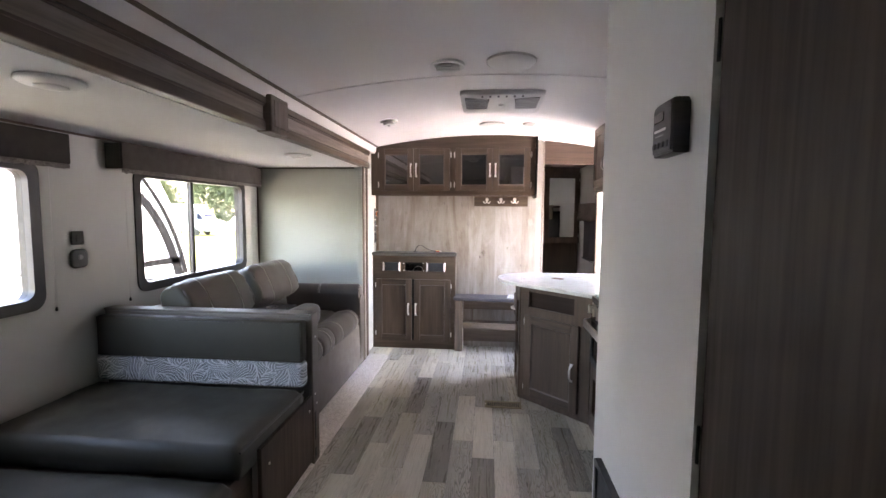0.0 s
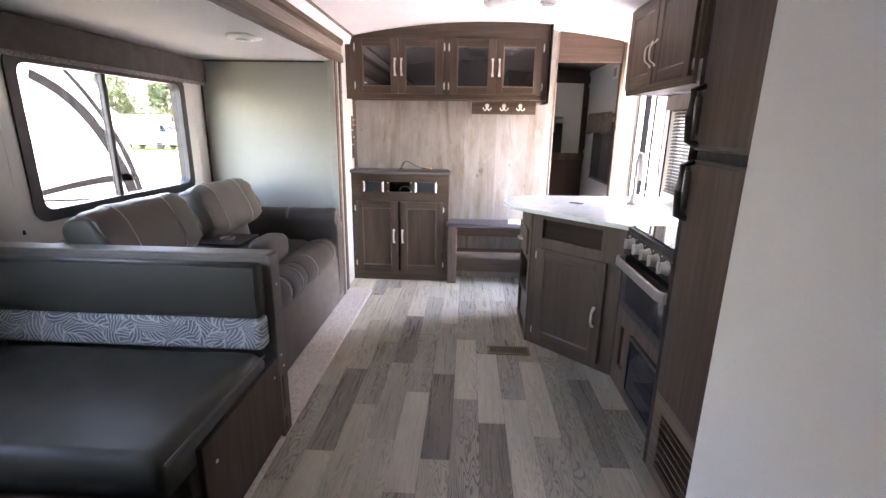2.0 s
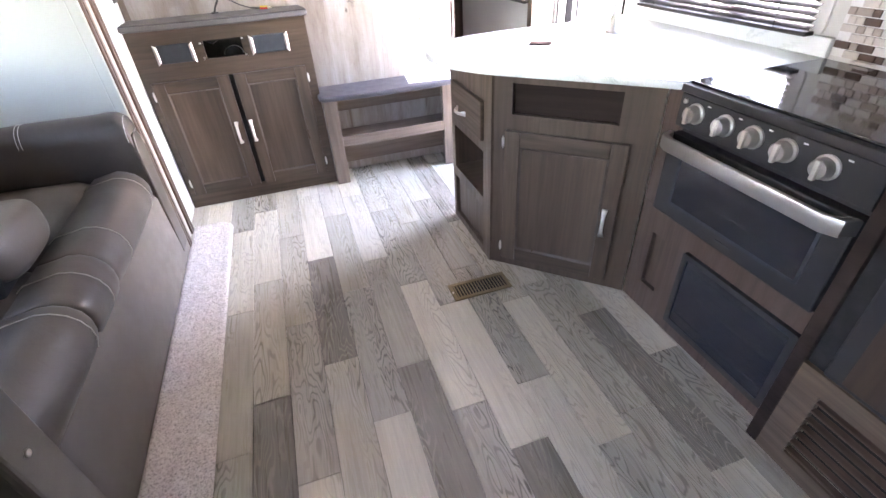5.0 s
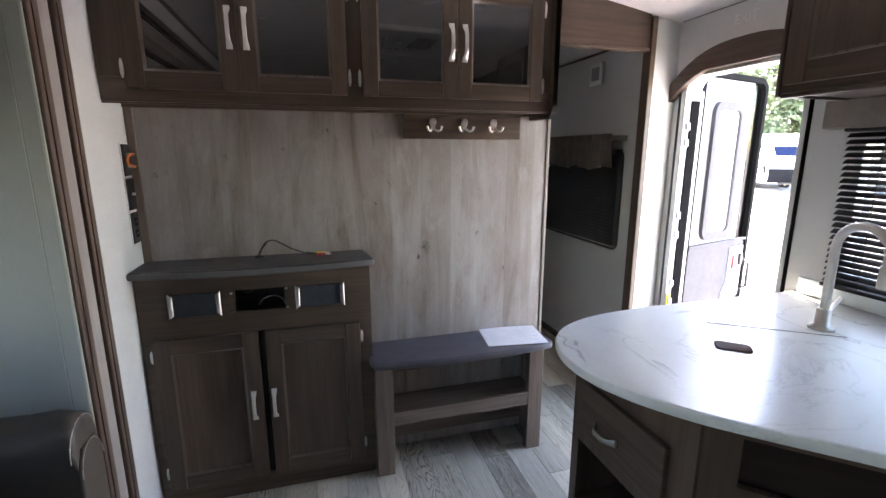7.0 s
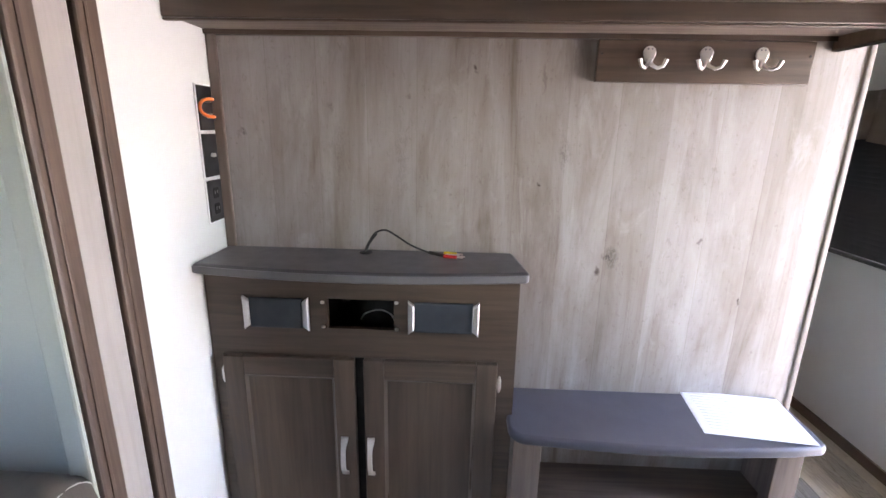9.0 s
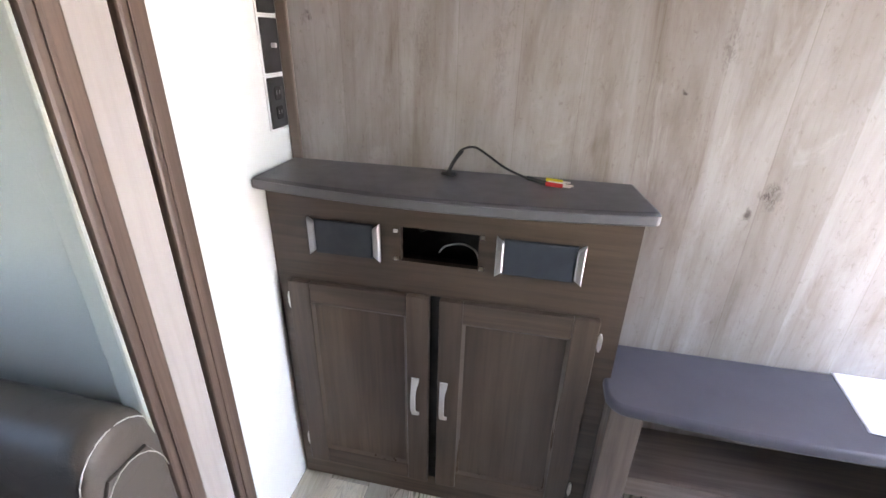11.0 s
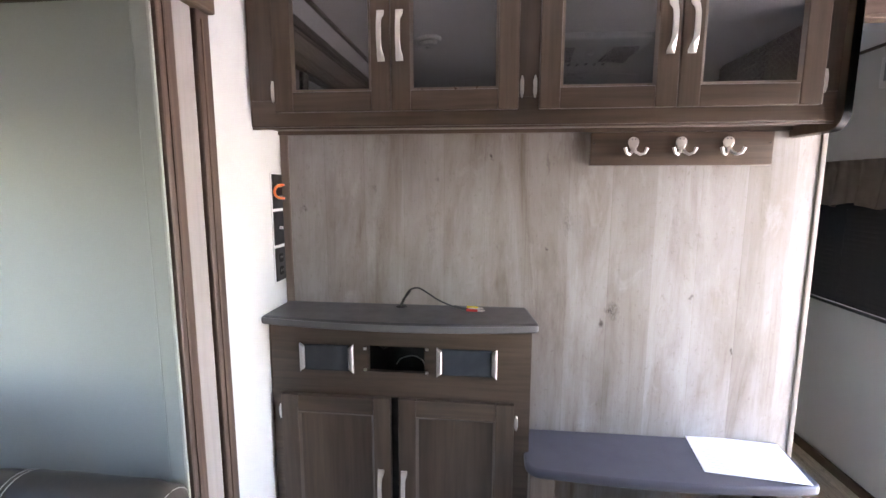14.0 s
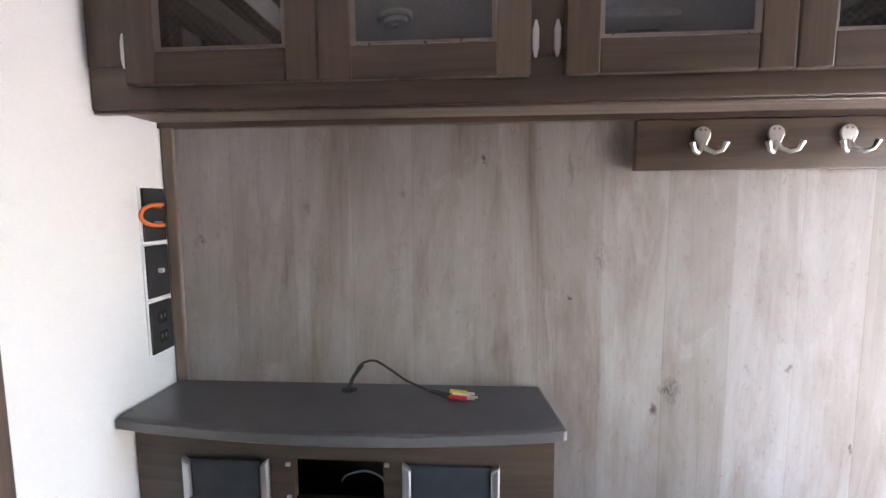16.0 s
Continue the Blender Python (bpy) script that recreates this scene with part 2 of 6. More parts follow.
def panel_material():
    """Whitewashed wood-print wall panel: upright boards, soft brown streaks, knots."""
    m, t, b = nodes_of("whitewashed_wood_panel")
    v = coords(t, (1, 1, 1))
    sep = t.nodes.new("ShaderNodeSeparateXYZ")
    link(t, v, sep.inputs[0])
    div, flo, wn_ = t.nodes.new("ShaderNodeMath"), t.nodes.new("ShaderNodeMath"), t.nodes.new("ShaderNodeTexWhiteNoise")
    div.operation, flo.operation, wn_.noise_dimensions = "DIVIDE", "FLOOR", "1D"
    div.inputs[1].default_value = 0.137
    link(t, sep.outputs[0], div.inputs[0]), link(t, div.outputs[0], flo.inputs[0]), link(t, flo.outputs[0], wn_.inputs["W"])
    long_ = coords(t, (4.2, 4.2, 0.5))
    streak = noise_tex(t, long_, 1.6, 6, 0.62, 1.2)
    col = ramp(t, streak, [(0.3, (0.165, 0.127, 0.097)), (0.42, (0.28, 0.254, 0.226)), (0.56, (0.345, 0.328, 0.304)), (0.8, (0.4, 0.387, 0.367))])
    tone = ramp(t, wn_.outputs["Value"], [(0.0, (0.84, 0.81, 0.79)), (1.0, (1.07, 1.065, 1.08))])
    col = mix(t, 1.0, col, tone, "MULTIPLY")
    fine = noise_tex(t, coords(t, (60, 60, 2.2)), 2.0, 5, 0.65, 0.3)
    col = mix(t, 0.22, col, ramp(t, fine, [(0.33, (0.6, 0.56, 0.53)), (0.5, (1, 1, 1))]), "MULTIPLY")
    stain = noise_tex(t, coords(t, (3.4, 3.4, 1.5)), 1.7, 5, 0.62, 0.6)
    col = mix(t, 0.6, col, ramp(t, stain, [(0.34, (0.74, 0.67, 0.6)), (0.56, (1.04, 1.04, 1.05))]), "MULTIPLY")
    grit = noise_tex(t, coords(t, (70, 70, 34)), 1.4, 4, 0.7, 0.8)
    col = mix(t, 0.5, col, ramp(t, grit, [(0.3, (0.62, 0.57, 0.52)), (0.42, (1, 1, 1))]), "MULTIPLY")
    fra = t.nodes.new("ShaderNodeMath")
    fra.operation = "FRACT"
    link(t, div.outputs[0], fra.inputs[0])
    col = mix(t, 0.6, col, ramp(t, fra.outputs[0], [(0.0, (0.68, 0.63, 0.58)), (0.02, (1, 1, 1))]), "MULTIPLY")
    pale = noise_tex(t, coords(t, (9, 9, 3.0)), 1.3, 5, 0.7, 0.9)
    col = mix(t, ramp(t, pale, [(0.56, (0, 0, 0)), (0.75, (0.45, 0.45, 0.45))]), col, (0.47, 0.45, 0.43))
    wob = t.nodes.new("ShaderNodeVectorMath")
    wob.operation = "MULTIPLY_ADD"
    nz = t.nodes.new("ShaderNodeTexNoise")
    nz.inputs["Scale"].default_value, nz.inputs["Detail"].default_value = 38.0, 3.0
    link(t, v, nz.inputs["Vector"]), link(t, nz.outputs["Color"], wob.inputs[0])
    wob.inputs[1].default_value = (0.035, 0, 0.05)
    link(t, v, wob.inputs[2])
    crackle = ramp(t, noise_tex(t, coords(t, (150, 150, 70)), 1.0, 4, 0.7, 1.0), [(0.45, (0.15, 0.15, 0.15)), (0.56, (1, 1, 1))])
    for x, z, rx, rz, depth in KNOTS:
        mp = t.nodes.new("ShaderNodeMapping")
        mp.vector_type = "POINT"
        mp.inputs["Location"].default_value = (-(x + 0.0175) / rx, 0, -(z + 0.025) / rz)
        mp.inputs["Scale"].default_value = (1 / rx, 0, 1 / rz)
        link(t, wob.outputs[0], mp.inputs["Vector"])
        ln = t.nodes.new("ShaderNodeVectorMath")
        ln.operation = "LENGTH"
        link(t, mp.outputs[0], ln.inputs[0])
        spot = ramp(t, ln.outputs["Value"], [(0.35, (depth,) * 3), (1.0, (0, 0, 0))])
        col = mix(t, mix(t, 0.9, spot, crackle, "MULTIPLY") if rx > 0.009 else spot, col, (0.06, 0.043, 0.034))
    link(t, col, b.inputs["Base Color"])
    b.inputs["Roughness"].default_value = 0.55
    bump(t, b, fine, 0.15, 0.001)
    return m


def plank_material(name, dark, mid, light, ring, line=(0.42, 0.39, 0.37)):
    """Printed vinyl plank: cathedral rings along the plank, its own shift for each piece."""
    m, t, b = nodes_of(name)
    v = coords(t, (1, 1, 1), 37.0)
    sq = t.nodes.new("ShaderNodeMapping")
    sq.inputs["Scale"].default_value = (9.0, 1.5, 9.0)
    link(t, v, sq.inputs["Vector"])
    field = noise_tex(t, sq.outputs[0], 0.75, 3.0, 0.55, 0.25)
    mul, fr = t.nodes.new("ShaderNodeMath"), t.nodes.new("ShaderNodeMath")
    mul.operation, fr.operation = "MULTIPLY", "PINGPONG"
    mul.inputs[1].default_value, fr.inputs[1].default_value = 33.0, 0.5
    link(t, field, mul.inputs[0]), link(t, mul.outputs[0], fr.inputs[0])
    lines = ramp(t, fr.outputs[0], [(0.02, (0, 0, 0)), (0.2, (1, 1, 1))])
    st = t.nodes.new("ShaderNodeMapping")
    st.inputs["Scale"].default_value = (70.0, 3.0, 70.0)
    link(t, v, st.inputs["Vector"])
    fine = noise_tex(t, st.outputs[0], 1.0, 5, 0.62, 0.3)
    where = noise_tex(t, sq.outputs[0], 0.6, 2, 0.5)
    col = ramp(t, noise_tex(t, sq.outputs[0], 0.9, 3), [(0.3, dark), (0.5, mid), (0.72, light)])
    rings = mix(t, 1.0, lines, ramp(t, where, [(0.4, (1, 1, 1)), (0.6, (0.0, 0.0, 0.0))]), "LIGHTEN")
    col = mix(t, ring, col, ramp(t, rings, [(0.0, line), (1.0, (1.03, 1.03, 1.03))]), "MULTIPLY")
    col = mix(t, 0.55, col, ramp(t, fine, [(0.33, (0.7, 0.68, 0.66)), (0.6, (1.06, 1.06, 1.06))]), "MULTIPLY")
    info = t.nodes.new("ShaderNodeObjectInfo")
    col = mix(t, 1.0, col, ramp(t, info.outputs["Random"], [(0, (0.84, 0.84, 0.86)), (0.5, (1, 0.98, 0.96)), (1, (1.12, 1.08, 1.03))]), "MULTIPLY")
    link(t, col, b.inputs["Base Color"])
    link(t, ramp(t, fine, [(0.3, (0.34,) * 3), (0.7, (0.24,) * 3)]), b.inputs["Roughness"])
    b.inputs["IOR"].default_value = 1.62
    bump(t, b, fine, 0.08, 0.0008)
    return m


def marble_material():
    m, t, b = nodes_of("white_marble_laminate")
    v = coords(t, (1, 1, 1))
    vein = noise_tex(t, v, 1.5, 7, 0.58, 2.4)
    col = ramp(t, vein, [(0.478, (0.8, 0.85, 0.85)), (0.496, (0.4, 0.45, 0.46)), (0.503, (0.74, 0.79, 0.79)), (0.55, (0.8, 0.855, 0.855))])
    where = ramp(t, noise_tex(t, v, 2.2, 2), [(0.45, (1, 1, 1)), (0.62, (0.1, 0.1, 0.1))])
    col = mix(t, where, col, (0.8, 0.855, 0.855))
    cloud = noise_tex(t, v, 5.0, 4)
    col = mix(t, 1.0, col, ramp(t, cloud, [(0.3, (0.93, 0.94, 0.94)), (0.7, (1, 1, 1))]), "MULTIPLY")
    link(t, col, b.inputs["Base Color"])
    b.inputs["Roughness"].default_value = 0.27
    b.inputs["IOR"].default_value = 1.75
    return m


def fern_material():
    """Fine white arching leaf lines on grey cloth: nested arcs, each clump turned its own way."""
    m, t, b = nodes_of("grey_leaf_print_cloth")
    v = coords(t, (1, 0.0, 1))
    vo = t.nodes.new("ShaderNodeTexVoronoi")
    vo.inputs["Scale"].default_value = 11.0
    link(t, v, vo.inputs["Vector"])
    rel = t.nodes.new("ShaderNodeVectorMath")
    rel.operation = "SUBTRACT"
    link(t, v, rel.inputs[0]), link(t, vo.outputs["Position"], rel.inputs[1])
    sep, ang = t.nodes.new("ShaderNodeSeparateColor"), t.nodes.new("ShaderNodeMath")
    ang.operation, ang.inputs[1].default_value = "MULTIPLY", 6.28
    link(t, vo.outputs["Color"], sep.inputs[0]), link(t, sep.outputs[0], ang.inputs[0])
    rot = t.nodes.new("ShaderNodeVectorRotate")
    rot.rotation_type = "Y_AXIS"
    link(t, rel.outputs[0], rot.inputs["Vector"]), link(t, ang.outputs[0], rot.inputs["Angle"])
    uv = t.nodes.new("ShaderNodeSeparateXYZ")
    link(t, rot.outputs[0], uv.inputs[0])

    def calc(op, a, b_):
        n = t.nodes.new("ShaderNodeMath")
        n.operation = op
        for s_, v_ in zip(n.inputs, (a, b_)):
            if isinstance(v_, (int, float)):
                s_.default_value = v_
            else:
                link(t, v_, s_)
        return n.outputs[0]

    bend = calc("ADD", uv.outputs[2], calc("MULTIPLY", calc("MULTIPLY", uv.outputs[0], uv.outputs[0]), 9.0))
    side = calc("ABSOLUTE", bend, 0.0)
    chev = calc("SUBTRACT", calc("MULTIPLY", uv.outputs[0], 44.0), calc("MULTIPLY", side, 60.0))
    hatch = calc("PINGPONG", calc("ADD", calc("MULTIPLY", bend, 150.0), calc("MULTIPLY", uv.outputs[0], 60.0)), 0.5)
    rib = calc("PINGPONG", chev, 0.5)
    mid = ramp(t, side, [(0.003, (1, 1, 1)), (0.0048, (0, 0, 0))])
    w_ = mix(t, 1.0, ramp(t, rib, [(0.33, (0, 0, 0)), (0.39, (1, 1, 1))]), mid, "LIGHTEN")
    w_ = mix(t, 1.0, w_, ramp(t, hatch, [(0.28, (0, 0, 0)), (0.4, (0.55, 0.55, 0.55))]), "LIGHTEN")
    ground = ramp(t, sep.outputs[1], [(0.3, (0.13, 0.14, 0.14)), (0.7, (0.25, 0.265, 0.265))])
    col = mix(t, w_, ground, (0.78, 0.79, 0.76))
    link(t, mix(t, 0.35, col, ramp(t, noise_tex(t, v, 210, 2), [(0.4, (0.45, 0.45, 0.45)), (0.6, (1, 1, 1))]), "MULTIPLY"), b.inputs["Base Color"])
    b.inputs["Roughness"].default_value = 0.85
    bump(t, b, noise_tex(t, v, 500), 0.3, 0.001)
    return m


def carpet_material():
    m, t, b = nodes_of("beige_loop_carpet")
    v = coords(t, (1, 1, 1))
    n1, n2 = noise_tex(t, v, 150, 4, 0.75), noise_tex(t, v, 30, 3)
    col = ramp(t, n1, [(0.34, (0.34, 0.3, 0.27)), (0.46, (0.72, 0.67, 0.63)), (0.6, (0.88, 0.85, 0.81))])
    col = mix(t, 0.4, col, ramp(t, n2, [(0.3, (0.7, 0.68, 0.66)), (0.7, (1.05, 1.05, 1.05))]), "MULTIPLY")
    link(t, col, b.inputs["Base Color"])
    b.inputs["Roughness"].default_value = 0.95
    bump(t, b, n1, 0.9, 0.004)
    return m


panel_mat, marble, carpet_mat = panel_material(), marble_material(), carpet_material()
fern, glass, mirror, smoked, black_glass = fern_material(), pane_material(), mirror_material(), smoked_material(), black_glass_material()
plank_mats = [
    plank_material("pale_grey_plank", (0.465, 0.448, 0.366), (0.549, 0.533, 0.446), (0.614, 0.601, 0.510), 0.6, (0.56, 0.54, 0.52)),
    plank_material("mid_grey_plank", (0.335, 0.320, 0.264), (0.409, 0.398, 0.332), (0.479, 0.466, 0.396), 0.8, (0.42, 0.41, 0.4)),
    plank_material("dark_grey_plank", (0.140, 0.135, 0.114), (0.186, 0.180, 0.154), (0.233, 0.227, 0.196), 0.9, (1.8, 1.78, 1.75)),
    plank_material("streaked_grey_plank", (0.298, 0.291, 0.246), (0.367, 0.359, 0.305), (0.428, 0.417, 0.359), 1.0, (0.25, 0.245, 0.24)),
]


# ---- mesh helpers ----
def mesh_of(name, bm, material):
    me = bpy.data.meshes.new(name)
    bmesh.ops.recalc_face_normals(bm, faces=bm.faces[:])
    bm.to_mesh(me)
    bm.free()
    for m in material if isinstance(material, (list, tuple)) else (material,):
        me.materials.append(m)
    return me


def smooth(bm, angle=40):
    lim = radians(angle)
    for f in bm.faces:
        f.smooth = True
    for e in bm.edges:
        if len(e.link_faces) == 2:
            e.smooth = e.calc_face_angle(0) < lim
    return bm


def part(name, bm, material, parent=None, label=""):
    ob = new(name, mesh_of(name, bm, material))
    ob.parent = parent
    return tagged(ob, label)


def thing(name, x, y, z, rz, label, category, group=""):
    ob = new(name)
    ob.empty_display_size = 0.05
    ob.matrix_world = pose(x, y, z, 0, 0, rz)
    return tagged(ob, label, category, group)


def structure(name, bm, material, label=""):
    return tagged(new(name, mesh_of(name, bm, material)), label, "", "", "structure")


def crisp(bm, axes="xyz"):
    """Keep level faces flat-shaded beside their narrow bevels."""
    bm.normal_update()
    ks = ["xyz".index(a) for a in axes]
    flat = {f for f in bm.faces if max(abs(f.normal[k]) for k in ks) > 0.9995}
    for e in bm.edges:
        if len(e.link_faces) == 2 and (e.link_faces[0] in flat) != (e.link_faces[1] in flat):
            e.smooth = False
    return bm


def box(x0, y0, z0, x1, y1, z1, bev=0.0, bm=None, seg=2):
    bm = bm or bmesh.new()
    v = [bm.verts.new((x, y, z)) for z in (z0, z1) for y in (y0, y1) for x in (x0, x1)]
    fs = [bm.faces.new([v[i] for i in q]) for q in ((0, 2, 3, 1), (4, 5, 7, 6), (0, 1, 5, 4), (2, 6, 7, 3), (0, 4, 6, 2), (1, 3, 7, 5))]
    if bev:
        es = list({e for f in fs for e in f.edges})
        bmesh.ops.bevel(bm, geom=es, offset=bev, segments=seg, affect="EDGES", profile=0.5)
        smooth(bm, 35)
        if bev < 0.012:
            crisp(bm)
    return bm


def holed(x0, x1, z0, z1, y0, y1, holes, bm=None):
    """An upright board with rectangular holes (x0, x1, z0, z1) through it."""
    bm = bm or bmesh.new()
    xs = sorted({x0, x1, *[h[0] for h in holes], *[h[1] for h in holes]})
    zs = sorted({z0, z1, *[h[2] for h in holes], *[h[3] for h in holes]})
    for a, b in zip(xs, xs[1:]):
        for c, d in zip(zs, zs[1:]):
            mx, mz = (a + b) / 2, (c + d) / 2
            if not any(h[0] < mx < h[1] and h[2] < mz < h[3] for h in holes):
                box(a, y0, c, b, y1, d, 0, bm)
    bmesh.ops.remove_doubles(bm, verts=bm.verts[:], dist=1e-5)
    seen = {}
    for f in bm.faces[:]:
        seen.setdefault(tuple(round(k, 4) for k in f.calc_center_median()), []).append(f)
    bmesh.ops.delete(bm, geom=[f for g in seen.values() if len(g) > 1 for f in g], context="FACES_ONLY")
    return bm


def turned(bm, m):
    bmesh.ops.transform(bm, matrix=m, verts=bm.verts[:])
    return bm


def prism(poly, a, b, axis="z", bev=0.0, seg=2, bm=None):
    """A polygon pushed along an axis from a to b. axis z: (x, y); y: (x, z); x: (y, z)."""
    bm = bm or bmesh.new()
    put = {"z": lambda u, v, w: (u, v, w), "y": lambda u, v, w: (u, w, v), "x": lambda u, v, w: (w, u, v)}[axis]
    lo, hi = ([bm.verts.new(put(u, v, w)) for u, v in poly] for w in (a, b))
    n = len(poly)
    ends = [bm.faces.new(lo), bm.faces.new(hi)]
    for i in range(n):
        bm.faces.new((lo[i], lo[(i + 1) % n], hi[(i + 1) % n], hi[i]))
    bmesh.ops.recalc_face_normals(bm, faces=bm.faces[:])
    if bev:
        bmesh.ops.bevel(bm, geom=list({e for f in ends for e in f.edges}), offset=bev, segments=seg, affect="EDGES", profile=0.5)
    smooth(bm, 32)
    return crisp(bm, axis) if bev < 0.012 else bm


def tube(points, r, n=8, bm=None, flat=1.0):
    """A round bar along points; flat squashes it across."""
    bm = bm or bmesh.new()
    pts = [Vector(p) for p in points]
    rings = []
    up = Vector((0.123, 0.31, 0.94)).normalized()
    for i, p in enumerate(pts):
        d = (pts[min(i + 1, len(pts) - 1)] - pts[max(i - 1, 0)]).normalized()
        u = d.cross(up).normalized()
        w = d.cross(u).normalized()
        rr = r[i] if isinstance(r, (list, tuple)) else r
        rings.append([bm.verts.new(p + u * rr * math.cos(k * math.tau / n) + w * rr * flat * math.sin(k * math.tau / n)) for k in range(n)])
    for a, b in zip(rings, rings[1:]):
        for k in range(n):
            bm.faces.new((a[k], a[(k + 1) % n], b[(k + 1) % n], b[k]))
    bm.faces.new(rings[0]), bm.faces.new(rings[-1])
    bmesh.ops.recalc_face_normals(bm, faces=bm.faces[:])
    return smooth(bm, 50)


def flow(points, n=5):
    """A smooth path through points, n steps between each two."""
    pts = [Vector(q) for q in points]
    out = []
    for i in range(len(pts) - 1):
        a, b, c, d = pts[max(i - 1, 0)], pts[i], pts[i + 1], pts[min(i + 2, len(pts) - 1)]
        for k in range(n):
            u = k / n
            out.append(0.5 * (2 * b + (c - a) * u + (2 * a - 5 * b + 4 * c - d) * u * u + (3 * b - a - 3 * c + d) * u ** 3))
    return out + [pts[-1]]


def lathe(profile, n=32, bm=None, m=None):
    """Turns (radius, height) pairs about z."""
    bm = bm or bmesh.new()
    rings = [[bm.verts.new((r * math.cos(k * math.tau / n), r * math.sin(k * math.tau / n), z)) for k in range(n)] for r, z in profile]
    for a, b in zip(rings, rings[1:]):
        for k in range(n):
            bm.faces.new((a[k], a[(k + 1) % n], b[(k + 1) % n], b[k]))
    bm.faces.new(rings[0]), bm.faces.new(rings[-1])
    if m:
        turned(bm, m)
    return smooth(bm, 35)


def puffy(sx, sy, sz, k=4.0, n=12, m=None, sag=0.0, bm=None):
    """A stuffed cushion: a cube drawn towards a superellipsoid of half sizes sx, sy, sz."""
    made = bmesh.new()
    bmesh.ops.create_cube(made, size=2)
    bmesh.ops.subdivide_edges(made, edges=made.edges[:], cuts=n, use_grid_fill=True)
    for v in made.verts:
        c = v.co
        ln = (abs(c.x) ** k + abs(c.y) ** k + abs(c.z) ** k) ** (1 / k)
        c /= ln
        w = noise.noise(Vector((c.x * sx * 9, c.y * sy * 9, c.z * sz * 9))) * sag
        v.co = Vector((c.x * sx, c.y * sy, c.z * sz)) * (1 + w)
    if m:
        turned(made, m)
    return smooth(made, 60)


def arc(cx, cy, r, a0, a1, n=8):
    return [(cx + r * math.cos(radians(a0 + (a1 - a0) * i / n)), cy + r * math.sin(radians(a0 + (a1 - a0) * i / n))) for i in range(n + 1)]


def rounded(x0, y0, x1, y1, r, n=5):
    return arc(x1 - r, y0 + r, r, -90, 0, n) + arc(x1 - r, y1 - r, r, 0, 90, n) + arc(x0 + r, y1 - r, r, 90, 180, n) + arc(x0 + r, y0 + r, r, 180, 270, n)


def ring_frame(outer, inner, a, b, axis):
    """A frame between two outlines with the same number of points."""
    bm = bmesh.new()
    put = {"z": lambda u, v, w: (u, v, w), "y": lambda u, v, w: (u, w, v), "x": lambda u, v, w: (w, u, v)}[axis]
    loops = [[bm.verts.new(put(u, v, w)) for u, v in poly] for poly, w in ((outer, a), (inner, a), (inner, b), (outer, b))]
    n = len(outer)
    for p, q in zip(loops, loops[1:] + loops[:1]):
        for i in range(n):
            bm.faces.new((p[i], p[(i + 1) % n], q[(i + 1) % n], q[i]))
    bmesh.ops.recalc_face_normals(bm, faces=bm.faces[:])
    return smooth(bm, 35)


def pull(parent, x, z, length, y, level=False, bow=0.024, name="handle"):
    """A bowed nickel pull with flat feet; its middle at x, z; y: the face it sits on."""
    n = 16
    bm = bmesh.new()
    prev = None
    for i in range(n + 1):
        u = -1 + 2 * i / n
        out = bow * max(0.0, 1 - (abs(u) / 0.82) ** 4) + 0.004
        w = 0.0068 + 0.0035 * min(1.0, max(0.0, (abs(u) - 0.6) / 0.2))
        ring = [bm.verts.new((dx * w, y - out + dy, z + u * length / 2)) for dx, dy in ((-1, -0.001), (-0.7, -0.003), (0.7, -0.003), (1, -0.001), (1, 0.003), (-1, 0.003))]
        if prev:
            for k in range(6):
                bm.faces.new((prev[k], prev[(k + 1) % 6], ring[(k + 1) % 6], ring[k]))
        else:
            bm.faces.new(ring)
        prev = ring
    bm.faces.new(prev)
    if level:
        turned(bm, Matrix.Translation((0, 0, z)) @ Matrix.Rotation(radians(90), 4, "Y") @ Matrix.Translation((0, 0, -z)))
    turned(bm, Matrix.Translation((x, 0, 0)))
    return part(name, smooth(bm, 40), nickel, parent, "brushed nickel bow handle")


def hinge(parent, x, z, y, h=0.05):
    bm = prism([(x - 0.002, z - h / 2), (x + 0.002, z - h / 2), (x + 0.0055, z - h * 0.25), (x + 0.0055, z + h * 0.25), (x + 0.002, z + h / 2), (x - 0.002, z + h / 2), (x - 0.0055, z + h * 0.25), (x - 0.0055, z - h * 0.25)], y - 0.007, y, "y", 0.0015, 1)
    return part("hinge", bm, nickel, parent, "small nickel hinge")


